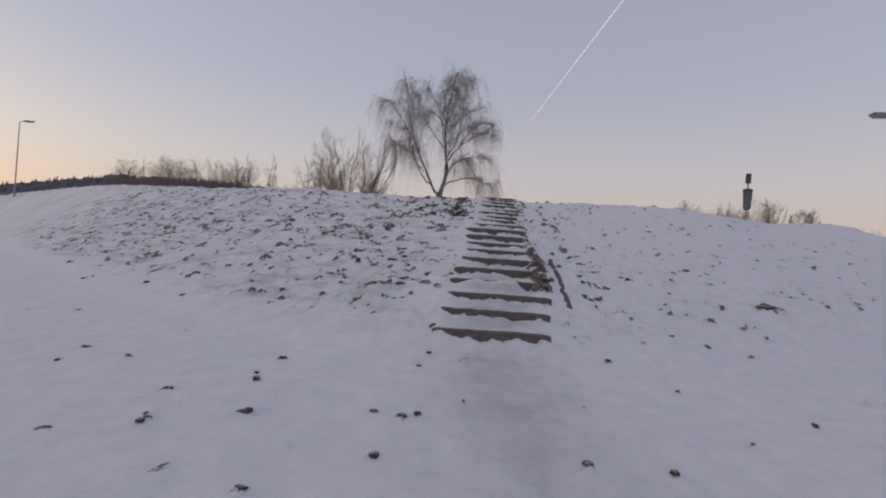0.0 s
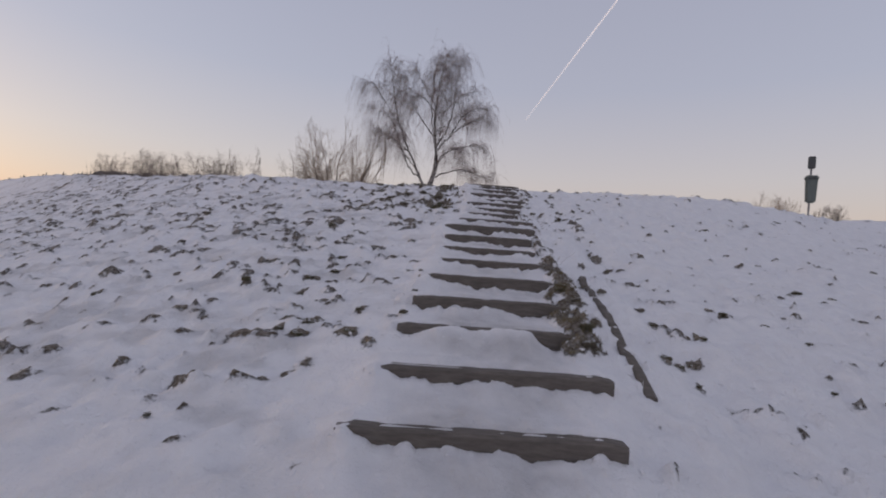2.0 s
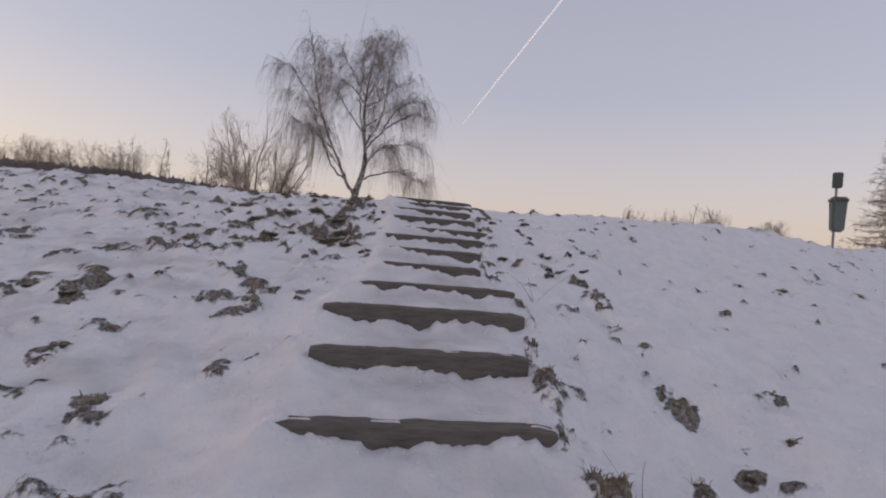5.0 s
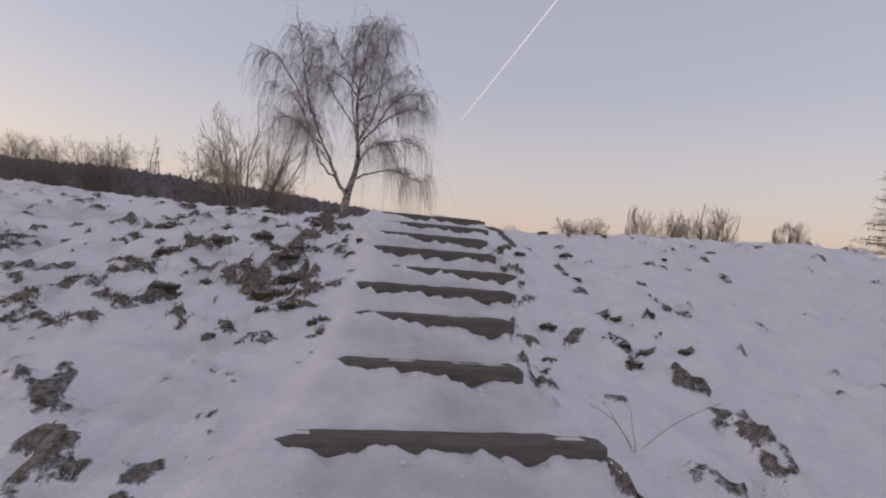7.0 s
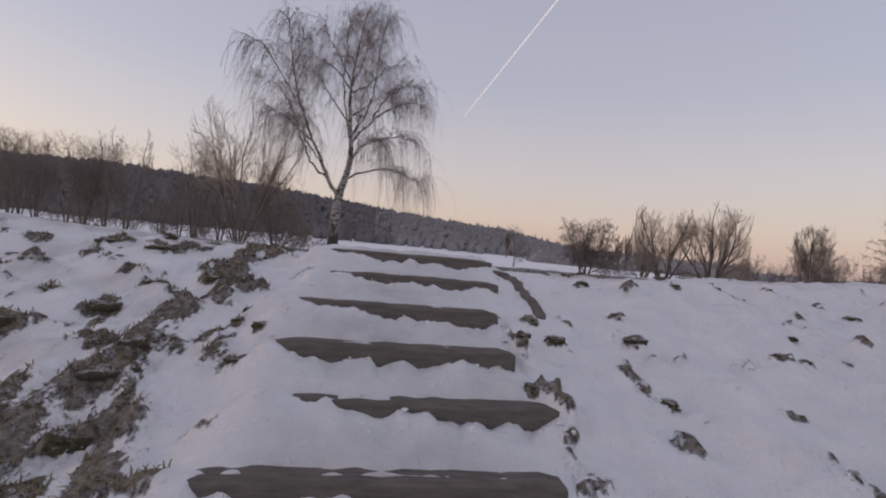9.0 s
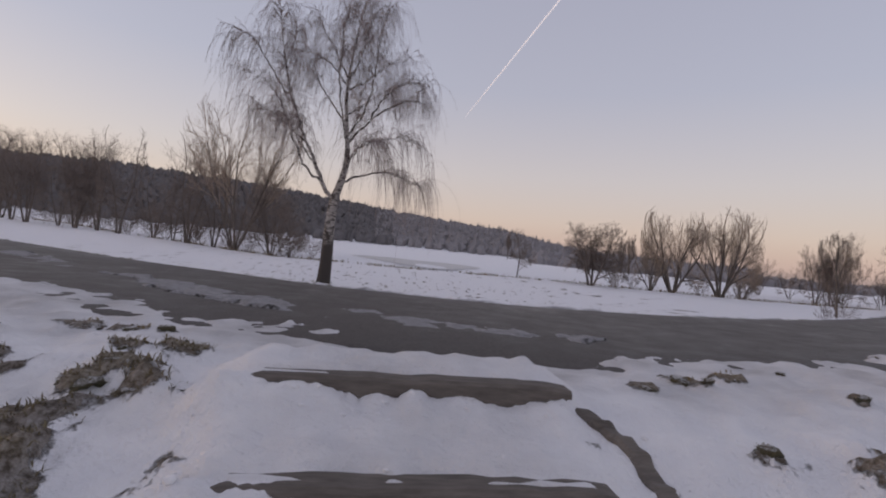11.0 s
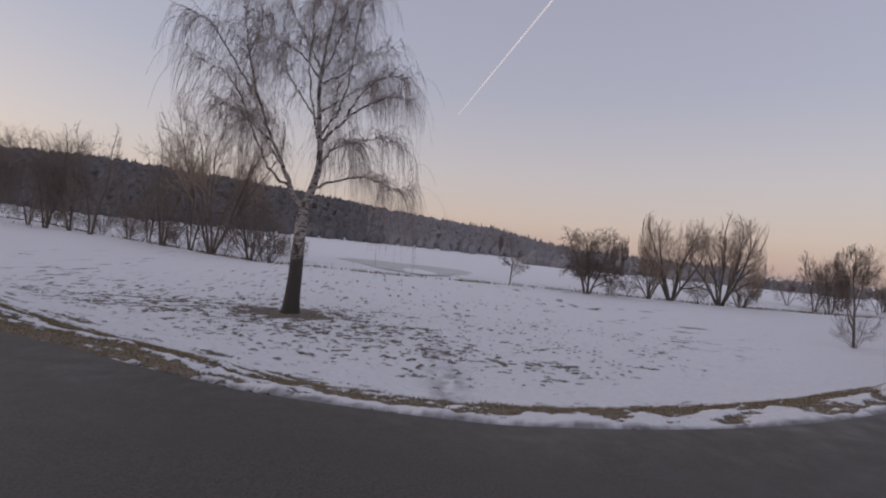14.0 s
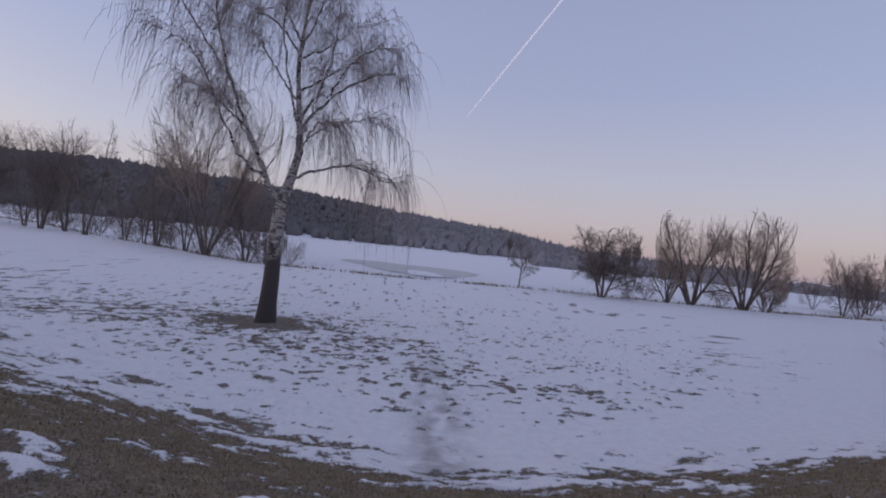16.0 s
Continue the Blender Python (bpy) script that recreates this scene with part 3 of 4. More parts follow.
    streak = fbm(x * 4.6, y * 8.0, 91, 3) + 0.19 * np.exp(-((x + 2.5) / 10.0) ** 2 - ((y - 31.5 + 0.45 * (x - 1)) / 3.6) ** 2) - 0.03 + 0.03 + 0.26 * (fbm(x * 0.6, y * 0.9, 92, 3) - 0.5)
    stub = sstep(0.60, 0.92, streak) * infield * (0.2 + 0.8 * fade)
    ring = 1.15 * np.exp(-((x + 0.8) / 2.5) ** 2 - ((y - 33.3) / 1.5) ** 2) * (0.1 + 1.8 * fbm(x * 2.4, y * 4, 93, 4))
    furrow = np.exp(-((y - 34.7 - 0.05 * (x + 0.6) - 0.15 * np.sin(x * 0.7)) / 0.10) ** 2) * sstep(5, 3, x) * sstep(-13, -11, x) * sstep(0.25, 0.5, fbm(x * 1.5, y * 0, 96, 2))
    stub = np.maximum(stub, np.maximum(sstep(0.35, 0.95, ring), 0.8 * furrow))
    cover = np.where(infield > 0.02, 1 - stub, cover)
    z = z + 0.03 * stub
    trod = np.exp(-((x - np.interp(y, [20, 21.5, 26, 31], [3.4, 3.5, 4.0, 4.4])) / 0.42) ** 2) * sstep(19.3, 20.6, y) * sstep(33, 25, y)
    worn = np.maximum(worn, 0.95 * trod * sstep(0.2, 0.65, fbm(x * 3.4, y * 2.4, 94, 3)))
    hill = sstep(370, 450, np.hypot(x, y)) * (np.degrees(np.arctan2(x, y)) < 24)
    cover = cover * (1 - hill)
    return z, cover, np.clip(worn, 0, 1), grass, frozen


def build_ground():
    xs, ys = ground_axes()
    X, Y = np.meshgrid(xs, ys)
    Z, cover, worn, grass, frozen = relief(X, Y)
    nx, ny = len(xs), len(ys)
    co = np.stack([X, Y, Z], -1).reshape(-1, 3)
    i = (np.arange(ny - 1)[:, None] * nx + np.arange(nx - 1)[None]).ravel()
    f = np.stack([i, i + 1, i + nx + 1, i + nx], -1)
    me = bpy.data.meshes.new("ground")
    me.vertices.add(len(co))
    me.vertices.foreach_set("co", co.ravel())
    me.loops.add(f.size)
    me.loops.foreach_set("vertex_index", f.ravel().astype(np.int32))
    me.polygons.add(len(f))
    me.polygons.foreach_set("loop_start", np.arange(0, f.size, 4, dtype=np.int32))
    me.update(calc_edges=True)
    col = me.color_attributes.new("cover", "FLOAT_COLOR", "POINT")
    col.data.foreach_set("color", np.stack([cover, worn, grass, frozen], -1).astype(np.float32).ravel())
    ob = link("ground", me, GROUND, None, "", True)
    tagged(ob, "snow-covered hillside and field with bare soil showing", "ground", kind="structure")


build_ground()


def height(x, y):
    return float(relief(np.array([float(x)]), np.array([float(y)]))[0][0])


# ---- asphalt path ----
def build_path():
    me = bpy.data.meshes.new("path")
    xs = np.concatenate([np.linspace(-60, -10, 60), np.arange(-9.8, 16, 0.15), np.linspace(16.2, 70, 60)])
    ds = np.array([0.55, 0.68, 1.6, 2.4, 3.2, 4.0, 4.12])
    dz = np.array([-0.05, 0.0, 0.006, 0.012, 0.008, 0.0, -0.05])
    X = np.repeat(xs[:, None], len(ds), 1)
    Y = crest(X) + beside(X) * sstep(1.0, 2.4, ds)[None] + ds[None]
    Z = land(X, crest(X) + beside(X) * sstep(1.0, 2.4, ds)[None] + np.clip(ds, 1.0, 4.0)[None]) + dz[None] - 0.005
    n = len(ds)
    i = (np.arange(len(xs) - 1)[:, None] * n + np.arange(n - 1)[None]).ravel()
    me.from_pydata(np.stack([X, Y, Z], -1).reshape(-1, 3).tolist(), [], np.stack([i, i + n, i + n + 1, i + 1], -1).tolist())
    me.update()
    tagged(link("path", me, ASPHALT, None, "", True), "dark wet asphalt footpath with patches of old ice", "path", kind="structure")


build_path()


# ---- steps ----
def sleeper(k):
    """A weathered beam, its edges worn and its top uneven."""
    rng = random.Random(100 + k)
    L, R, y, z = STEP_L[k] - (0.06 if k < 2 else 0.0), STEP_R[k] + 0.02 - {3: 0.18, 4: 0.15, 5: 0.13, 6: 0.10, 7: 0.05}.get(k, 0.0), STEP_Y[k], STEP_Z[k]
    n = 16
    sect = [(0.0, -0.19), (0.0, -0.012), (0.010, 0.0), (0.085, 0.0), (0.095, -0.012), (0.095, -0.19)]
    bm = bmesh.new()
    rows = []
    for i in range(n + 1):
        x = L + (R - L) * i / n
        w, h = rng.uniform(-0.004, 0.004), rng.uniform(-0.004, 0.002)
        if i in (0, n):
            h -= 0.015
        rows.append([bm.verts.new((x - L, sy + w, sz + (h if sz > -0.1 else 0))) for sy, sz in sect])
    for a, b in zip(rows, rows[1:]):
        for j in range(len(sect)):
            bm.faces.new((a[j], b[j], b[(j + 1) % 6], a[(j + 1) % 6]))
    bm.faces.new(rows[0])
    bm.faces.new(rows[-1][::-1])
    bmesh.ops.recalc_face_normals(bm, faces=bm.faces)
    ob = part("step", bm, WOOD)
    ob.location = (L, y - 0.042, z + 0.002)
    tagged(ob, "weathered dark timber step edge half buried in snow", "step", "steps up the bank")


for k in range(len(STEP_Y)):
    sleeper(k)


# ---- trees ----
def bent(p, d, length, n, rng, wander=0.15, lift=0.0):
    """A wandering line from p along d; lift bends it up (or down: minus)."""
    pts, d, s = [np.array(p, float)], np.array(d, float), length / n
    for _ in range(n):
        d = d + np.array([rng.gauss(0, wander), rng.gauss(0, wander), rng.gauss(0, wander * 0.6) + lift]) / n ** 0.5
        d /= np.linalg.norm(d)
        pts.append(pts[-1] + d * s)
    return np.array(pts)


def at_len(pts, t):
    i = min(int(t * (len(pts) - 1)), len(pts) - 2)
    u = t * (len(pts) - 1) - i
    return pts[i] * (1 - u) + pts[i + 1] * u, pts[i + 1] - pts[i]


def away(d, angle, rng):
    """A direction that leaves d by that many radians."""
    d = d / np.linalg.norm(d)
    r = np.array([rng.gauss(0, 1) for _ in range(3)])
    r -= d * r.dot(d)
    r /= np.linalg.norm(r) + 1e-9
    return d * math.cos(angle) + r * math.sin(angle)


def bare_tree(seed, tall, stems=1, spread_out=0.35, girth=0.12, depth=5, fork=4, side=0.6, lift=0.08, first=0.36, tip=0.006, shape=None):
    """A leafless broadleaf tree: each limb ends in a leader and gives off thinner ones, down to fine twigs."""
    rng = random.Random(seed)
    trunks, wood, fine = [], Tubes(), Tubes()

    def rounded(p):
        """Draws shoots that overreach back under the dome of the crown."""
        if shape is None:
            return p
        mid, wide, high = (tall * k for k in shape)
        v = np.stack([p[:, 0] / wide, p[:, 1] / wide, np.maximum(p[:, 2] - mid, 0) / high], -1)
        far = np.linalg.norm(v, axis=1) + 1e-9
        k = np.where(far > 0.7, (0.7 + 0.36 * np.tanh((far - 0.7) / 0.36)) / far, 1.0)[:, None]
        return np.concatenate([p[:, :2] * k, np.where(p[:, 2:] > mid, mid + (p[:, 2:] - mid) * k, p[:, 2:])], 1)

    def grow(p, d, length, r, level):
        n = (7, 7, 4, 3, 2, 2, 2)[level]
        line = bent(p, d, length, n, rng, 0.12 + 0.02 * level, lift * (0.6 if level else 0.2))
        rad = np.linspace(r, max(r * 0.62, tip * 0.6), n + 1)
        if level == 0:
            rad[0] *= 1.3
        if level == 0:
            trunks.append(Tubes())
        (trunks[-1] if level == 0 else wood if level == 1 else fine).add(rounded(line), rad, 7 if level == 0 else 5 if level < 3 else 3)
        if level >= depth:
            return
        q, e = at_len(line, 1.0)
        grow(q, away(e, 0.18, rng), length * rng.uniform(0.66, 0.82), max(r * 0.62, tip), level + 1)
        for k in range(fork - (level > 3)):
            t = 0.30 + 0.68 * (k + rng.random()) / fork
            q, e = at_len(line, t)
            grow(q, away(e, side * rng.uniform(0.7, 1.35), rng), length * rng.uniform(0.5, 0.85) * (1.15 - 0.45 * t), max(r * rng.uniform(0.35, 0.55), tip), level + 1)

    for k in range(stems):
        a = k * 2.4 + rng.random()
        many = stems > 1
        out = spread_out * (rng.uniform(0.35, 1.15) if many else 0.2 * rng.random())
        foot = (0.14 * math.cos(a) * many, 0.14 * math.sin(a) * many, -0.15)
        grow(foot, (math.cos(a) * out, math.sin(a) * out, 1.0), tall * first * (rng.uniform(0.8, 1.0) if many else 1.0), girth * (rng.uniform(0.65, 1.0) if many else 1.0), 0)
    if shape is not None:
        co = np.concatenate([q for t in (*trunks, wood, fine) for q in t.v])
        k = np.array([*(shape[1] * tall / np.percentile(np.abs(co[:, :2]), 98.5),) * 2, tall / np.percentile(co[:, 2], 98.8)])
        for t in (*trunks, wood, fine):
            t.v = [q * k for q in t.v]
            for q in t.v:
                q[:, 2] = np.where(q[:, 2] > 0.66 * tall, tall * (0.66 + 0.42 * np.tanh((q[:, 2] / tall - 0.66) / 0.42)), q[:, 2])
    return trunks, wood, fine


def plant(name, seed, x, y, tall, label, group, **kw):
    bark, twig = kw.pop("bark", BARK), kw.pop("twig", TWIG)
    trunks, wood, fine = bare_tree(seed, tall, **kw)
    root = empty(name, (x, y, float(land(x, y)) - 0.02))
    for t in trunks:
        t.object("trunk", bark, root)
    tagged(wood.object("limbwork", bark, root), kind="stuff")
    tagged(fine.object("crown", twig, root, "fine bare twigs"), kind="stuff")
    return tagged(root, label, "bush" if "shrub" in name else "tree", group)


def again(ob, x, y, turn, scale):
    return copy_thing(ob, Matrix.LocRotScale((x, y, float(land(x, y)) - 0.02), Euler((0, 0, turn)), None) @ Matrix.Diagonal((scale, scale, scale, 1)))


def birch(x, y):
    """A weeping birch: a leaning white trunk, rising limbs and long hanging twigs."""
    rng = random.Random(7)
    root = empty("weeping_birch", (x, y, float(land(x, y)) - 0.03))
    stem = Tubes()
    trunk = np.array([(-0.03, 0, -0.1), (-0.02, 0, 0.15), (0.0, 0, 0.7), (0.03, 0, 1.4), (0.04, 0, 2.5), (0.07, 0, 3.46), (0.17, 0, 4.15), (0.37, 0, 4.86), (0.52, 0, 5.57),
                      (0.49, 0, 6.25), (0.38, 0, 7.15), (0.26, 0, 8.28), (0.28, 0, 9.2), (0.37, 0, 10.1), (0.5, 0, 11.07), (0.63, 0, 12.0), (0.74, 0, 12.6)])
    t_rad = np.array([0.46, 0.38, 0.32, 0.29, 0.26, 0.235, 0.205, 0.165, 0.14, 0.12, 0.10, 0.082, 0.066, 0.05, 0.036, 0.024, 0.010])
    stem.add(trunk, t_rad * 0.87, 14)
    stem.object("trunk", BIRCH_BARK, root, "white bark, black and furrowed at the foot")
    carriers = []

    def limb(r, *line, start=0.2):
        ctrl = np.array(line, float)
        ctrl[:, :2] -= (ctrl[:, :2] - ctrl[0, :2]) * np.linspace(0, 0.09, len(ctrl))[:, None]
        t = np.linspace(0, len(ctrl) - 1, 5 * len(ctrl))
        p = np.stack([np.interp(t, np.arange(len(ctrl)), ctrl[:, c]) for c in range(3)], -1)
        for _ in range(3):
            p[1:-1] = (p[:-2] + 2 * p[1:-1] + p[2:]) / 4
        p[1:] += np.array([[rng.gauss(0, 0.022) for _ in range(3)] for _ in p[1:]])
        tube = Tubes()
        tube.add(p, r * 0.80 * (1 - np.linspace(0, 1, len(p)) ** 0.8 * 0.92), 7)
        tube.object("limb", BIRCH_BARK, root)
        carriers.append((p, r, start))

    # the second stem and what it bears
    limb(0.135, (0.13, 0, 3.92), (-0.25, 0.1, 4.33), (-0.65, 0.15, 5.08), (-1.01, 0.2, 5.84), (-1.32, 0.2, 6.36), (-1.72, 0.2, 7.21), (-2.14, 0.15, 8.17), (-2.46, 0.1, 9.24), (-2.79, 0, 10.54), (-3.02, 0, 11.84), start=0.45)
    limb(0.075, (-0.45, 0.1, 4.7), (-0.94, -0.3, 5.0), (-1.34, -0.7, 5.5), (-1.63, -1.0, 6.2), (-1.91, -1.3, 6.85), (-2.31, -1.6, 7.69), (-3.01, -1.8, 8.27), (-3.76, -1.9, 8.38), start=0.4)
    limb(0.05, (-1.32, 0.2, 6.36), (-2.1, 0.5, 7.0), (-2.9, 0.8, 7.6), (-3.6, 0.9, 7.7), (-4.1, 1.0, 7.4))
    limb(0.045, (-2.14, 0.15, 8.17), (-2.9, -0.3, 9.2), (-3.5, -0.5, 10.0), (-3.9, -0.6, 10.3), (-4.2, -0.7, 10.1))
    limb(0.04, (-2.46, 0.1, 9.24), (-2.2, 0.5, 10.2), (-2.15, 0.8, 11.1), (-2.2, 1.0, 11.6))
    limb(0.05, (-0.5, 0.2, 5.0), (-1.3, 1.1, 6.0), (-2.1, 1.9, 7.0), (-2.7, 2.4, 7.6), (-3.2, 2.7, 7.5))
    # towards the second stem
    limb(0.055, (0.36, 0, 7.2), (-0.2, 0.2, 7.9), (-0.63, 0.4, 8.45), (-1.1, 0.5, 9.1), (-1.45, 0.6, 9.5), (-1.8, 0.6, 9.6))
    limb(0.05, (0.27, 0, 8.8), (-0.29, -0.5, 9.4), (-0.8, -0.8, 9.6), (-1.3, -1.1, 9.7), (-1.85, -1.3, 9.6))
    limb(0.055, (0.28, 0, 9.2), (-0.15, 0.1, 9.9), (-0.48, 0.1, 10.4), (-0.99, 0.1, 11.1), (-1.3, 0.1, 11.7))
    # away from it
    limb(0.075, (0.36, 0, 4.75), (1.03, 0.1, 5.1), (1.69, 0.15, 5.33), (2.37, 0.2, 5.40), (3.07, 0.2, 5.29), (3.55, 0.2, 4.98), (4.25, 0.2, 5.05))
    limb(0.05, (0.53, 0, 5.7), (0.91, -0.3, 6.25), (1.8, -0.8, 6.55), (2.7, -1.2, 6.7), (3.4, -1.4, 6.5))
    limb(0.08, (0.48, 0, 6.4), (1.05, 0.2, 7.24), (1.67, 0.3, 7.9), (2.31, 0.4, 8.34), (2.98, 0.4, 8.67), (3.55, 0.4, 8.75), (3.9, 0.4, 8.5))
    limb(0.055, (1.24, -0.1, 7.5), (1.84, -0.4, 8.45), (2.49, -0.7, 8.95), (3.16, -0.8, 9.16), (3.7, -0.9, 8.85))
    limb(0.05, (0.27, 0, 8.7), (1.07, 0.5, 9.32), (1.48, 0.8, 9.84), (2.11, 1.0, 10.4), (2.9, 1.2, 10.71))
    limb(0.07, (0.45, 0, 6.7), (1.0, -0.1, 7.6), (1.3, -0.1, 8.6), (1.43, -0.1, 9.5), (1.46, -0.1, 10.4), (1.6, -0.1, 11.5), (1.82, -0.1, 12.35), start=0.4)
    limb(0.05, (0.27, 0, 8.97), (0.67, 0.1, 9.95), (1.01, 0.1, 11.15), (1.13, 0.1, 12.5))
    # to the front and the back of the crown
    limb(0.07, (0.42, 0, 5.4), (0.4, 0.9, 6.4), (0.6, 1.9, 7.6), (0.7, 2.6, 8.8), (0.6, 3.0, 9.8), start=0.4)
    limb(0.065, (0.48, 0, 6.3), (0.2, -0.8, 7.4), (0.0, -1.6, 8.8), (0.1, -2.2, 10.2), (0.2, -2.6, 11.0), start=0.4)
    limb(0.05, (0.4, 0, 5.0), (0.8, -1.0, 5.8), (1.4, -2.0, 6.3), (2.0, -2.6, 6.1))
    limb(0.05, (0.35, 0, 7.6), (1.2, 1.0, 8.6), (1.9, 1.9, 9.4), (2.4, 2.4, 9.7))
    carriers.append((trunk[10:], 0.12, 0.15))
    arches = Tubes()
    twig_lines = []
    for p, r, start in carriers:
        long = float(np.linalg.norm(np.diff(p, axis=0), axis=1).sum())
        for j in range(int(long * 9)):
            t = start + (1 - start) * rng.random() ** 0.8
            q, d = at_len(p, min(t, 0.999))
            a = rng.random() * 2 * math.pi
            dirn = np.array([math.cos(a), math.sin(a), rng.uniform(0.2, 1.5)]) + 0.9 * d / np.linalg.norm(d)
            b = bent(q, dirn / np.linalg.norm(dirn), rng.uniform(0.35, 1.0) * rng.choice((0.7, 1.0, 1.25)), 8, rng, 0.28, -0.12)
            arches.add(b, np.linspace(max(0.008, r * 0.10), 0.005, 9), 5)
            twig_lines.append(b)
    tagged(arches.object("branchwork", BIRCH_TWIG, root, "thin arching branches"), kind="stuff")
    hang = Tubes()
    for b in twig_lines:
        for _ in range(6):
            q, d = at_len(b, rng.uniform(0.25, 1.0))
            low = max(0.4, min(q[2] - 1.3, rng.choice((0.5, 1, 1.3)) * rng.uniform(0.5, 1.9)))
            if q[0] > 0.8 and q[2] < 6.6:
                low = max(0.8, min(q[2] - rng.uniform(1.4, 2.8), rng.choice((1.0, 1.0, 2.0)) * rng.uniform(0.8, 1.9)))
            d = 0.6 * d / np.linalg.norm(d) + np.array([rng.gauss(0, 0.3), rng.gauss(0, 0.3), rng.uniform(-0.7, 0.1)])
            s = bent(q, d / np.linalg.norm(d), low, 7, rng, 0.16, -1.3)
            hang.add(s, np.linspace(0.0062, 0.003, 8), 3)
    tagged(hang.object("crown", BIRCH_TWIG, root, "long hanging bare twigs"), kind="stuff")
    return tagged(root, "large bare weeping birch with white bark and hanging twigs", "tree")


birch(-0.67, 33.4)

ROW = "trees along the stream"
alder = plant("stream_tree", 13, -29.9, 76.0, 13.2, "slim bare alder with a narrow crown on the stream bank", ROW, stems=2, spread_out=0.16, girth=0.14, depth=5, fork=3, side=1.05, lift=0.0, tip=0.012, shape=(0.72, 0.19, 0.30))
twin = plant("stream_tree", 11, -19.3, 69.0, 13.0, "dark bare alder with two leaning stems on the stream bank", ROW, stems=3, spread_out=0.24, girth=0.14, depth=5, fork=3, side=0.85, lift=0.01, tip=0.012, shape=(0.66, 0.29, 0.36))
bushy = plant("stream_tree", 12, -12.9, 64.0, 15.4, "tall many-stemmed bare willow on the snowy stream bank", ROW, stems=6, spread_out=0.55, girth=0.15, depth=5, fork=3, side=0.45, lift=0.06, tip=0.010, shape=(0.60, 0.36, 0.42), twig=WILLOW)
clump = plant("stream_tree", 15, -37.0, 80.0, 13.0, "clump of dark bare stems on the snowy stream bank", ROW, stems=4, spread_out=0.45, girth=0.14, depth=5, fork=3, side=0.75, lift=0.02, tip=0.011, shape=(0.62, 0.36, 0.40))
shrub = plant("stream_shrub", 14, -8.6, 61.0, 5.0, "dense bare shrub on the snowy stream bank", "shrubs along the stream", stems=7, spread_out=0.8, girth=0.045, depth=3, fork=3, side=0.6, lift=0.06, first=0.48, tip=0.012, shape=(0.5, 0.55, 0.5))
for ob, x, y, turn, size in ((clump, -45.3, 84.0, 1.0, 0.98), (clump, -34.6, 80.6, 2.6, 0.90), (twin, -41.0, 83.5, 0.6, 0.80), (twin, -50.5, 89.0, 2.0, 1.05), (clump, -56.0, 95.0, 4.0, 1.05), (alder, -62.0, 101.0, 1.0, 1.1),
                             (clump, -69.0, 107.0, 3.0, 1.1), (twin, -77.0, 114.0, 5.0, 1.2), (alder, -26.4, 77.5, 3.6, 0.80), (twin, -16.2, 68.0, 3.4, 0.78), (twin, -22.5, 73.5, 5.2, 0.72), (clump, -9.4, 64.0, 1.3, 0.72), (twin, -6.9, 61.0, 2.2, 0.52)):
    again(ob, x, y, turn, size)
for i in range(26):
    r = random.Random(400 + i)
    x = -4.2 - i * 2.15 + r.uniform(-0.8, 0.8)
    again(shrub, x, float(tree_line(x)) + r.uniform(-0.3, 1.2) + 5.0 * (i % 3 == 2), r.random() * 6.3, r.uniform(0.35, 0.62) * (1.7 if i % 3 == 2 else 1.0))

willow = plant("willow", 21, 36.6, 57.0, 9.2, "broad bare willow with ochre upright twigs", "willows by the stream", stems=6, spread_out=0.75, girth=0.15, depth=5, fork=3, side=0.52, lift=0.03, tip=0.0075, twig=WILLOW, shape=(0.52, 0.38, 0.50))
again(willow, 31.4, 57.2, 2.1, 0.92)
again(willow, 28.9, 57.0, 4.0, 0.50)
again(willow, 41.6, 60.0, 5.1, 0.5)
oak = plant("field_tree", 22, 21.6, 55.0, 6.0, "small bare spreading tree in the snow", "field trees", stems=3, spread_out=0.6, girth=0.10, depth=5, fork=4, side=0.8, lift=0.01, tip=0.009, shape=(0.45, 0.44, 0.56))
again(shrub, 24.9, 56.5, 1.0, 0.62)
again(shrub, 34.2, 57.0, 2.0, 0.5)
again(shrub, 27.2, 57.5, 2.0, 0.35)
again(shrub, 39.2, 57.0, 3.0, 0.34)
plant("sapling", 23, 14.9, 56.6, 4.8, "thin young bare tree in the snow", "", stems=1, girth=0.06, depth=4, fork=4, side=0.75, lift=0.05, tip=0.010, shape=(0.6, 0.36, 0.4))
plant("young_tree", 24, 27.1, 35.9, 5.6, "young bare tree with upright twigs and suckers", "", stems=1, spread_out=0.1, girth=0.07, depth=5, fork=4, side=0.45, lift=0.09, tip=0.0055, shape=(0.55, 0.20, 0.48))
again(shrub, 27.0, 35.8, 0.5, 0.36)
thick = plant("thicket_tree", 25, 57.2, 66.0, 7.4, "bare multi-stemmed tree in a snowy thicket", "thicket", stems=5, spread_out=0.6, girth=0.08, depth=4, fork=3, side=0.65, lift=0.03, tip=0.012, shape=(0.5, 0.40, 0.5))
for i in range(12):
    r = random.Random(500 + i)
    again(thick, 53.5 + i * 2.6 + r.uniform(-0.8, 0.8), 66 + r.uniform(-2, 6), r.random() * 6.3, r.uniform(0.6, 1.0) * (0.62 if i % 2 else 1.0))
poplar = plant("poplar", 26, 76.4, 150.0, 11.0, "slender bare poplar beyond the snowy field", "far poplars", stems=2, spread_out=0.05, girth=0.2, depth=3, fork=5, side=0.4, lift=0.15, tip=0.03, shape=(0.5, 0.11, 0.5))
again(poplar, 79.2, 150.0, 2.0, 1.12)
again(poplar, 83.0, 300.0, 1.0, 1.6)


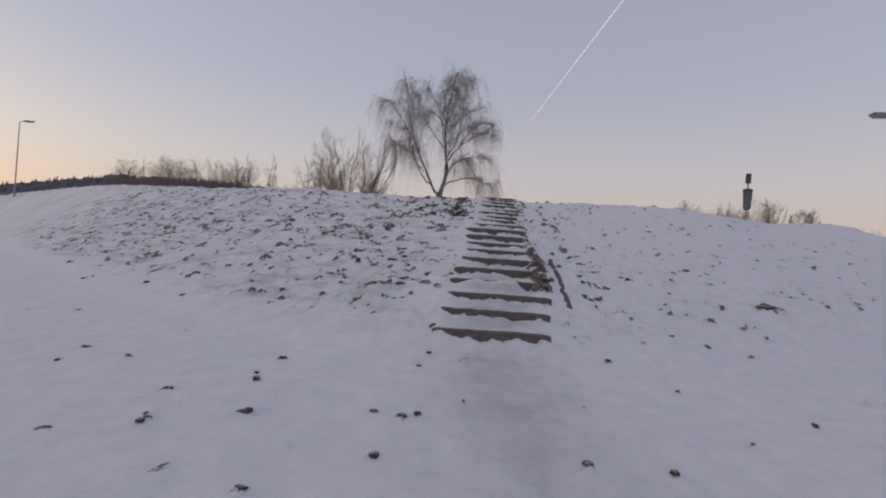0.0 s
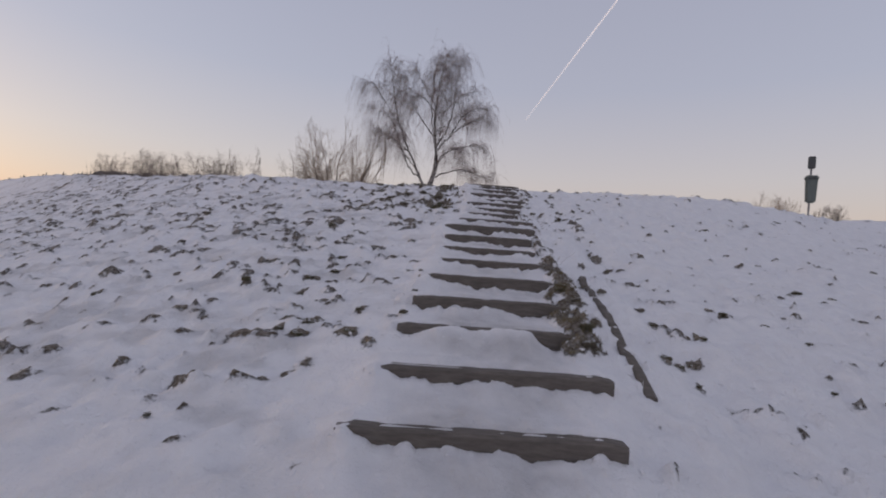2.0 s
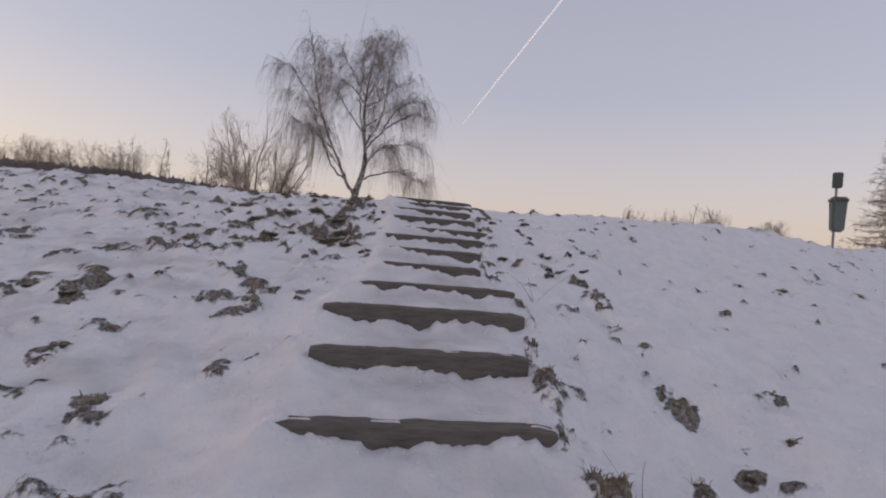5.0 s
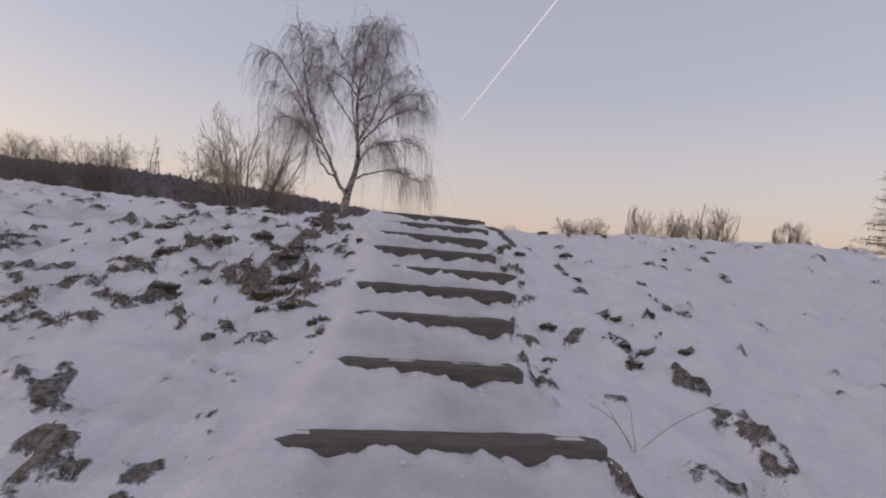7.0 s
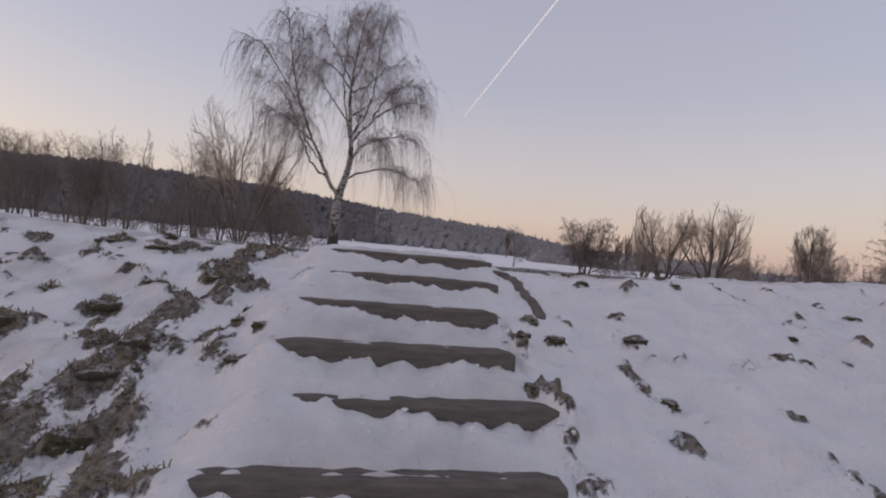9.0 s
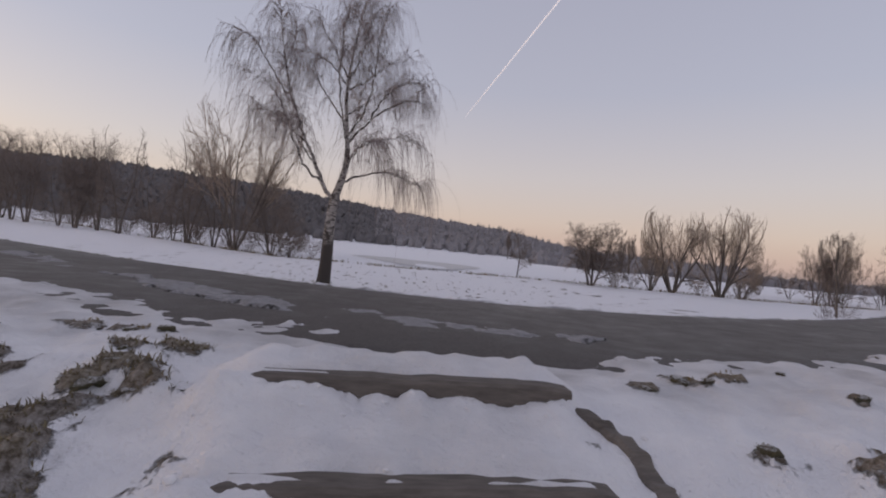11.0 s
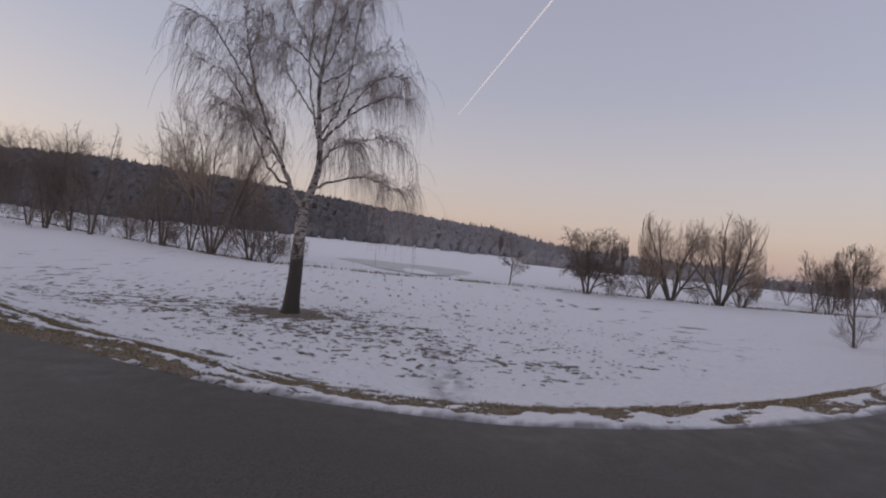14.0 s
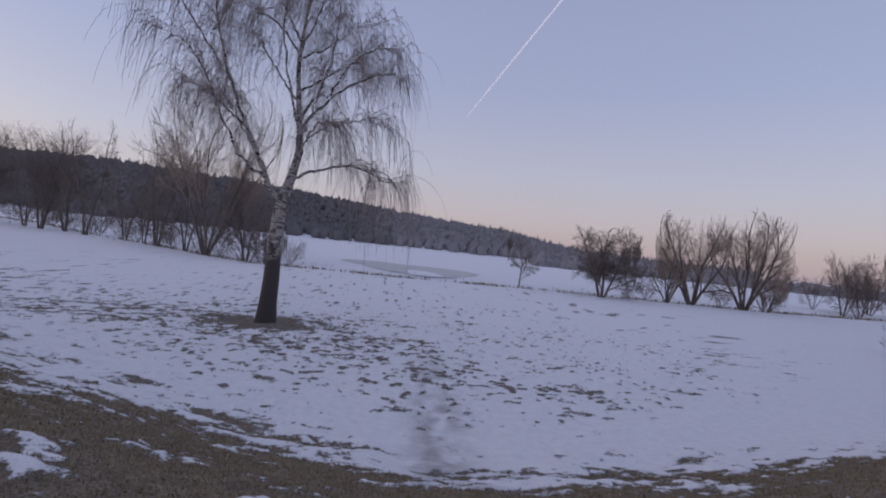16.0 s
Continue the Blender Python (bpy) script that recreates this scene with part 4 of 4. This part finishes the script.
def larch(x, y, tall):
    """A bare larch: a straight stem with tiers of sweeping boughs."""
    rng = random.Random(31)
    root = empty("larch", (x, y, float(land(x, y)) - 0.05))
    wood, fine = Tubes(), Tubes()
    wood.add([(0, 0, z) for z in np.linspace(-0.1, tall, 14)], np.linspace(0.24, 0.02, 14), 8)
    for i in range(170):
        z = tall * (0.05 + 0.93 * ((i + rng.random()) / 170.0))
        a = rng.uniform(0, 6.283)
        size = ((tall - z) * 0.29 + 0.35) * rng.uniform(0.6, 1.1)
        b = bent((0, 0, z), (math.cos(a), math.sin(a), rng.uniform(-0.25, 0.15)), size, 7, rng, 0.14, -0.05)
        b[:, 2] += 0.16 * size * np.linspace(0, 1, 8) ** 3
        wood.add(b, np.linspace(0.035, 0.010, 8), 4)
        for _ in range(int(8 + size * 9)):
            q, d = at_len(b, rng.uniform(0.15, 1))
            s = bent(q, away(d, rng.uniform(0.5, 1.3), rng), rng.uniform(0.3, 0.9), 2, rng, 0.25, -0.35)
            fine.add(s, np.linspace(0.020, 0.010, 3), 3)
    wood.object("trunk", BARK, root)
    fine.object("crown", TWIG, root, "bare drooping twigs")
    tagged(root, "tall bare larch with drooping boughs", "tree")


larch(57.5, 52.3, 18.5)


# ---- woods far off ----
def far_woods(name, seed, count, lo, hi, near, deep, tall, conifers, mat, label):
    """Many small crowns on the far slopes, rounded or pointed."""
    rng = random.Random(seed)
    v, f, feet, n = [], [], [], 6
    for _ in range(count):
        az, d = radians(rng.uniform(lo, hi)), rng.uniform(near, deep)
        x, y = d * math.sin(az), d * math.cos(az)
        conifer = rng.random() < conifers
        h = rng.uniform(0.7, 1.05) * tall * (1.25 if conifer else 0.9)
        r = h * (0.17 if conifer else 0.42)
        prof = [(0.5, 0.0), (1.0, 0.25), (0.55, 0.62), (0.04, 1.0)] if conifer else [(0.6, 0.0), (1.05, 0.35), (0.95, 0.7), (0.4, 1.0)]
        b, turn = len(v), rng.random()
        for pr, pz in prof:
            for i in range(n):
                a = 2 * math.pi * (i / n + turn)
                q = r * pr * rng.uniform(0.7, 1.3)
                v.append((x + q * math.cos(a), y + q * math.sin(a), pz * h * rng.uniform(0.9, 1.1)))
        feet.append((x, y))
        for k in range(3):
            for i in range(n):
                f.append((b + k * n + i, b + k * n + (i + 1) % n, b + (k + 1) * n + (i + 1) % n, b + (k + 1) * n + i))
        f.append(tuple(b + 3 * n + i for i in range(n)))
    co, feet = np.array(v), np.array(feet)
    co[:, 2] += np.repeat(land(feet[:, 0], feet[:, 1]) - 1.0, 4 * n)  # each on its slope
    me = bpy.data.meshes.new(name)
    me.from_pydata(co.tolist(), [], f)
    me.update()
    tagged(link(name, me, mat), label, "woods", kind="stuff")


far_woods("ridge_woods", 41, 5600, -70, 2, 375, 660, 9.0, 0.22, BARE_WOOD, "grey-brown winter woods on the far ridge")
# The next two take the paler tone, which has haze in its colour.
far_woods("hazy_woods", 42, 3000, 0, 40, 380, 660, 9.0, 0.30, HAZY_WOOD, "woods paled by distance haze on the far slope")
far_woods("low_woods", 43, 700, 18, 62, 190, 250, 4.6, 0.1, HAZY_WOOD, "low woods paled by haze beyond the field")


def contrail():
    """A straight vapour trail high in the sky, thinning towards its lower end."""
    a, b = np.array((0.155, 0.950, 0.270)) * 3000, np.array((0.291, 0.833, 0.472)) * 3000
    t = np.linspace(0, 1.6, 60)
    p = a[None] + (b - a)[None] * t[:, None]
    rng = np.random.default_rng(5)
    tubes = Tubes()
    tubes.add(p, np.interp(t, [0, 0.3, 1.6], [1.8, 3.2, 4.4]) * (1 + 0.05 * rng.standard_normal(60)), 8)
    m, n, l, pr = material("vapour")
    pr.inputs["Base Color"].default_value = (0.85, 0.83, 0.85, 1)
    # Emission stands in for the sunlight that the high trail still catches.
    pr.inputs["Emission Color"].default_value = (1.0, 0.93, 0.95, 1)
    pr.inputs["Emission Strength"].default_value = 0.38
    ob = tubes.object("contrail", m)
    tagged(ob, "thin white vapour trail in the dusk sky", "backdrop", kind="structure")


contrail()


# ---- bin and lamps ----
def box(bm, lo, hi, taper=1.0, bevel=0.0):
    x0, y0, z0 = lo
    x1, y1, z1 = hi
    cx, cy = (x0 + x1) / 2, (y0 + y1) / 2
    vs = [bm.verts.new((cx + (x - cx) * s, cy + (y - cy) * s, z)) for z, s in ((z0, taper), (z1, 1.0)) for x, y in ((x0, y0), (x1, y0), (x1, y1), (x0, y1))]
    fs = [bm.faces.new([vs[i] for i in q]) for q in ((3, 2, 1, 0), (4, 5, 6, 7), (0, 1, 5, 4), (1, 2, 6, 5), (2, 3, 7, 6), (3, 0, 4, 7))]
    if bevel:
        es = {e for q in fs for e in q.edges}
        bmesh.ops.bevel(bm, geom=list(es), offset=bevel, segments=2, affect="EDGES")
    return bm


def dog_bin(x, y):
    root = empty("waste_bin", (x, y, height(x, y) + 0.09), radians(-30))
    post = Tubes()
    post.add([(0, 0, z) for z in (-0.4, 0.5, 1.0, 1.45)], [0.024] * 4, 10)
    post.object("post", GREY_METAL, root, "thin galvanised post")
    body = part("body", box(bmesh.new(), (-0.13, -0.27, 0.22), (0.13, -0.03, 0.86), 0.82, 0.035), GREEN_PLASTIC, root)
    part("lid", box(bmesh.new(), (-0.145, -0.285, 0.80), (0.145, -0.02, 0.93), 1.0, 0.035), GREEN_PLASTIC, root)
    part("slot", box(bmesh.new(), (-0.09, -0.290, 0.83), (0.09, -0.27, 0.885), 1.0, 0.006), DARK_METAL, root, "dark open slot")
    part("bag_dispenser", box(bmesh.new(), (-0.08, -0.09, 1.14), (0.08, 0.02, 1.46), 1.0, 0.015), DARK_METAL, root, "small dark bag box")
    tagged(root, "green plastic waste bin with a bag box on a post", "bin")


dog_bin(10.08, 16.0)


def street_lamp(x, y, tall, turn):
    root = empty("street_lamp", (x, y, float(land(x, y)) - 0.05), turn)
    pole = Tubes()
    pole.add([(0, 0, 0), (0, 0, 0.9), (0, 0, 0.95), (0, 0, tall * 0.6), (0, 0, tall)], [0.08, 0.08, 0.05, 0.042, 0.032], 10)
    pole.object("pole", GREY_METAL, root)
    arm = Tubes()
    arm.add([(0, 0, tall - 0.02), (0.15, 0, tall + 0.05), (0.5, 0, tall + 0.08)], [0.035, 0.03, 0.03], 8)
    arm.object("arm", GREY_METAL, root)
    part("lamp_head", box(bmesh.new(), (0.35, -0.16, tall + 0.02), (1.25, 0.16, tall + 0.16), 0.8, 0.04), GREY_METAL, root, "flat unlit lamp head")
    tagged(root, "grey steel street lamp, unlit, beside the path", "lamp", "street lamps")


street_lamp(-36.3, 40, 6.3, 0.0)
street_lamp(13.9, 14.2, 4.6, 2.9)


# ---- edging board, clods, tufts ----
def edging(line, thick, proud, seed):
    """A half-buried board laid up the slope beside the steps."""
    line = np.array(line, float)
    bm = bmesh.new()
    rows = []
    rng = random.Random(seed)
    t = np.linspace(0, len(line) - 1, 25)
    for px, py in zip(np.interp(t, range(len(line)), line[:, 0]), np.interp(t, range(len(line)), line[:, 1])):
        g = height(px, py)
        w = thick + rng.uniform(-0.004, 0.004)
        top = g + proud + rng.uniform(-0.006, 0.006)
        rows.append([bm.verts.new((px + dx, py, z)) for dx, z in ((-w, g - 0.2), (-w, top - 0.01), (-w + 0.012, top), (w - 0.012, top - 0.004), (w, top - 0.014), (w, g - 0.2))])
    for r, q in zip(rows, rows[1:]):
        for j in range(6):
            bm.faces.new((r[j], q[j], q[(j + 1) % 6], r[(j + 1) % 6]))
    bm.faces.new(rows[0])
    bm.faces.new(rows[-1][::-1])
    bmesh.ops.recalc_face_normals(bm, faces=bm.faces)
    tagged(part("edging_board", bm, WOOD), "dark weathered timber edging board sunk in the snow", "board", "edging beside the steps")


edging([(1.74, 6.36), (1.85, 7.5), (1.94, 8.62)], 0.036, 0.020, 61)
edging([(2.24, 13.66), (2.26, 13.9), (2.24, 14.15), (2.16, 14.4)], 0.036, 0.02, 62)


def tussock_material():
    """Moss, soil and dead grass on a small mound; snow lies on what faces up."""
    m, n, l, p = material("mossy_tussock")
    v = coords(n, l)
    fine, mid = noise_node(n, l, v, 9, 5, 0.7), noise_node(n, l, v, 2.2, 3)
    earth = ramp(n, l, fine, [(0.3, (0.085, 0.074, 0.062)), (0.7, (0.20, 0.168, 0.130))])
    moss = ramp(n, l, fine, [(0.3, (0.095, 0.090, 0.055)), (0.7, (0.20, 0.182, 0.110))])
    ob = n.new("ShaderNodeObjectInfo")
    kind = calc(n, l, "MULTIPLY", calc(n, l, "SUBTRACT", calc(n, l, "ADD", mid, calc(n, l, "MULTIPLY", ob.outputs["Random"], 0.5)), 0.5), 3.0, True)
    body = mix(n, l, kind, earth, moss)
    geo = n.new("ShaderNodeNewGeometry")
    sep = n.new("ShaderNodeSeparateXYZ")
    l.new(geo.outputs["Normal"], sep.inputs[0])
    lying = calc(n, l, "MULTIPLY", calc(n, l, "SUBTRACT", calc(n, l, "ADD", sep.outputs["Z"], calc(n, l, "MULTIPLY", calc(n, l, "SUBTRACT", fine, 0.5), 1.3)), 0.80), 5.0, True)
    l.new(mix(n, l, lying, body, (0.84, 0.84, 0.86)), p.inputs["Base Color"])
    p.inputs["Roughness"].default_value = 0.9
    p.inputs["Specular IOR Level"].default_value = 0.2
    bump(n, l, fine, 0.8, 0.08, p)
    return m


TUSSOCK = tussock_material()


def tussock(seed, n=170):
    """A lumpy mound one unit across with matted grass hanging over it."""
    rng = random.Random(seed)
    root = empty("grass_tussock")
    bm = bmesh.new()
    bmesh.ops.create_icosphere(bm, subdivisions=3, radius=1.0)
    off = Vector((rng.uniform(-50, 50), rng.uniform(-50, 50), 0))
    for v in bm.verts:
        v.co *= 1 + noise.fractal(v.co * 1.3 + off, 1.0, 2.0, 4) * 0.5 + noise.noise(v.co * 4.5 + off) * 0.2
        v.co.z *= 0.62
        v.co.x *= 1.1
    part("mound", bm, TUSSOCK, root, smooth=True)
    gen = np.random.default_rng(seed)
    a, r = gen.uniform(0, 6.283, n), np.sqrt(gen.uniform(0, 1, n)) * 0.95
    base = np.stack([1.1 * r * np.cos(a), r * np.sin(a), 0.56 * np.sqrt(1 - 0.9 * r * r) - 0.06], -1)
    b = a + gen.normal(0, 0.6, n)
    out, h = gen.uniform(0.2, 0.6, n), gen.uniform(0.0, 0.32, n)
    mid = base + np.stack([np.cos(b) * out * 0.5, np.sin(b) * out * 0.5, h], -1)
    tip = base + np.stack([np.cos(b) * out, np.sin(b) * out, h * 0.4 - 0.12], -1)
    side = np.stack([-np.sin(b), np.cos(b), 0 * b], -1) * gen.uniform(0.008, 0.020, n)[:, None]
    co = np.stack([base - side, base + side, mid + side * 0.8, mid - side * 0.8, tip], 1).reshape(-1, 3)
    k = np.arange(n)[:, None] * 5
    me = bpy.data.meshes.new("matted_grass")
    me.from_pydata(co.tolist(), [], (k + np.array([[0, 1, 2, 3]])).tolist() + (k + np.array([[3, 2, 4]])).tolist())
    me.update()
    tagged(link("matted_grass", me, SEDGE, root, "matted dead grass"), kind="stuff")
    return tagged(root, "low shaggy tussock of brown grass half buried in snow", "tussock", "tussocks on the bank")


mounds = [tussock(70 + i) for i in range(7)]
for i, ((x, y), size) in enumerate(SPOTS):
    r = random.Random(600 + i)
    size = size * (0.75 + 0.5 * ((i * 0.618) % 1)) * 0.75
    at = Matrix.LocRotScale((x, y, height(x, y) - size * 0.56), Euler((0, 0, r.gauss(0.2, 0.7))), (size * r.uniform(0.9, 1.4), size * r.uniform(0.9, 1.2), size * r.uniform(0.7, 1.0)))
    model = mounds[i % len(mounds)]
    if i < len(mounds):
        model.matrix_world = at
    else:
        copy_thing(model, at @ Matrix.Diagonal((*(1 / k for k in model.scale), 1)))


def snow_crumbs():
    """Loose lumps of trodden snow on the treads, along the foot of each riser and beside the steps."""
    rng = np.random.default_rng(77)
    bm = bmesh.new()
    bmesh.ops.create_icosphere(bm, subdivisions=1, radius=1.0)
    unit = np.array([v.co for v in bm.verts])
    face = np.array([[v.index for v in q.verts] for q in bm.faces])
    bm.free()
    x, y, size = [], [], []
    for k in range(len(SY)):
        n = 30
        u = rng.uniform(0, 1, n)
        x.append(STEP_L[k] - 0.12 + (STEP_R[k] - STEP_L[k] + 0.2) * u)
        y.append(SY[k] - 0.05 - np.abs(rng.normal(0, 0.07, n)))
        size.append(0.004 + 0.008 * rng.random(n) ** 2)
    n = 500
    x.append(rng.uniform(-2.5, 4.0, n))
    y.append(rng.uniform(6.0, 14.4, n))
    size.append(0.004 + 0.012 * rng.random(n) ** 2)
    x, y, size = (np.concatenate(q) for q in (x, y, size))
    z = relief(x, y)[0]
    n = len(x)
    shape = unit[None] * (1 + 0.28 * rng.standard_normal((n, len(unit), 1))) * size[:, None, None] * np.stack([rng.uniform(0.8, 1.7, n), rng.uniform(0.8, 1.2, n), rng.uniform(0.6, 1.0, n)], -1)[:, None]
    co = shape + np.stack([x, y, z - 0.05 * size], -1)[:, None]
    me = bpy.data.meshes.new("snow_crumbs")
    me.from_pydata(co.reshape(-1, 3).tolist(), [], (face[None] + (np.arange(n) * len(unit))[:, None, None]).reshape(-1, 3).tolist())
    me.update()
    tagged(link("snow_crumbs", me, SNOW, None, "", True), "loose crumbs of trodden snow on and beside the steps", "snow", kind="stuff")


snow_crumbs()


def blades(name, label, seed, count, box_lo, box_hi, tall, keep, mat, along=None, thin=1.0):
    """Short dead grass wherever the cover lets the ground show."""
    rng = np.random.default_rng(seed)
    x, y = rng.uniform(box_lo[0], box_hi[0], count), rng.uniform(box_lo[1], box_hi[1], count)
    if along is not None:
        y = along(x) + 0.8 * rng.standard_normal(count)
    z, cover = relief(x, y)[:2]
    d = y - crest(x)
    on_path = (d > 0.85) & (d - beside(x) < 4.1)
    ok = keep(x, y, cover) & ~on_path
    x, y, z = x[ok], y[ok], z[ok]
    n = len(x)
    a, h, lean = rng.uniform(0, 6.283, n), tall * rng.uniform(0.45, 1.2, n), rng.uniform(0.3, 1.5, n)
    w = thin * 0.0035 * (1 + 2 * rng.random(n)) * (1 + 3 * (tall > 0.3))
    dx, dy = np.cos(a), np.sin(a)
    base = np.stack([x, y, z - 0.01], -1)
    side = np.stack([-dy, dx, 0 * dx], -1) * w[:, None]
    mid = base + np.stack([dx * lean * h * 0.35, dy * lean * h * 0.35, h * 0.6], -1)
    tip = base + np.stack([dx * lean * h, dy * lean * h, h * (1.0 - 0.25 * lean)], -1)
    co = np.stack([base - side, base + side, mid + side * 0.7, mid - side * 0.7, tip], 1).reshape(-1, 3)
    k = np.arange(n)[:, None] * 5
    quads = (k + np.array([[0, 1, 2, 3]])).tolist()
    tris = (k + np.array([[3, 2, 4]])).tolist()
    me = bpy.data.meshes.new(name)
    me.from_pydata(co.tolist(), [], quads + tris)
    me.update()
    tagged(link(name, me, mat), label, "grass", kind="stuff")


blades("dead_grass", "matted dead grass on the verge and bank", 81, 60000, (-5, 5.0), (9, 25.0), 0.026, lambda x, y, c: c < 0.3, STRAW)
blades("verge_grass", "long matted brown grass on the verge behind the path", 84, 90000, (-5, 18), (10, 28), 0.05, lambda x, y, c: c < 0.35, STRAW, lambda x: crest(x) + 4.2 + 5.8 * value_noise(x * 913.7, x * 517.3, 6), 0.5)
blades("step_grass", "short brown grass on the worn edge of the steps", 85, 22000, (1.2, 6.5), (2.1, 10.5), 0.034, lambda x, y, c: c < 0.5, SEDGE, None, 0.4)
blades("brow_grass", "short brown grass on the eroded brow", 86, 36000, (-1.2, 12.0), (0.95, 15.2), 0.032, lambda x, y, c: c < 0.5, SEDGE, None, 0.4)
blades("field_grass", "dead grass stubble showing through field snow", 82, 50000, (-9, 25.0), (16, 36), 0.06, lambda x, y, c: c < 0.35, STRAW)
blades("stream_reeds", "pale dead reeds and weeds along the stream bank", 83, 9000, (-75, 54), (62, 106), 0.32,
       lambda x, y, c: value_noise(x * 0.45, x * 0, 3) + 0.8 * value_noise(x * 11.0, y * 9.0, 4) > 0.72, STRAW, lambda x: tree_line(x) + 0.6 + 2.6 * (np.sin(x * 91.0) > 0.6))


def pond():
    bm = bmesh.new()
    rng = random.Random(91)
    vs = []
    for i in range(40):
        a = 2 * math.pi * i / 40
        r = 1 + 0.15 * math.sin(3 * a) + rng.uniform(-0.05, 0.05)
        vs.append(bm.verts.new((6.5 + 7.5 * r * math.cos(a), 71.0 + 8.0 * r * math.sin(a) - 3.0 * math.cos(a), 0.0)))
    for v in vs:
        v.co.z = float(land(v.co.x, v.co.y)) + 0.03
    hub = bm.verts.new((6.5, 71.0, float(land(6.5, 71.0)) + 0.03))
    for a, b in zip(vs, vs[1:] + vs[:1]):
        bm.faces.new((a, b, hub))
    tagged(part("pond_ice", bm, ICE), "grey frozen pond in the snowy field", "ice", kind="structure")


pond()


def bramble(x, y, seed):
    """A few thin arching stems."""
    rng = random.Random(seed)
    root = empty("bramble", (x, y, height(x, y) - 0.02))
    for i in range(4):
        a = rng.uniform(0, 6.3)
        stem = Tubes()
        stem.add(bent((0, 0, 0), (math.cos(a) * 0.7, math.sin(a) * 0.7, 0.8), rng.uniform(0.2, 0.42), 9, rng, 0.16, -0.12), np.linspace(0.0016, 0.0008, 10), 4)
        stem.object("stem", TWIG, root)
    tagged(root, "thin bare bramble stems arching over the snow", "bramble", "brambles by the steps")


bramble(2.05, 11.1, 2)
bramble(1.72, 8.9, 3)
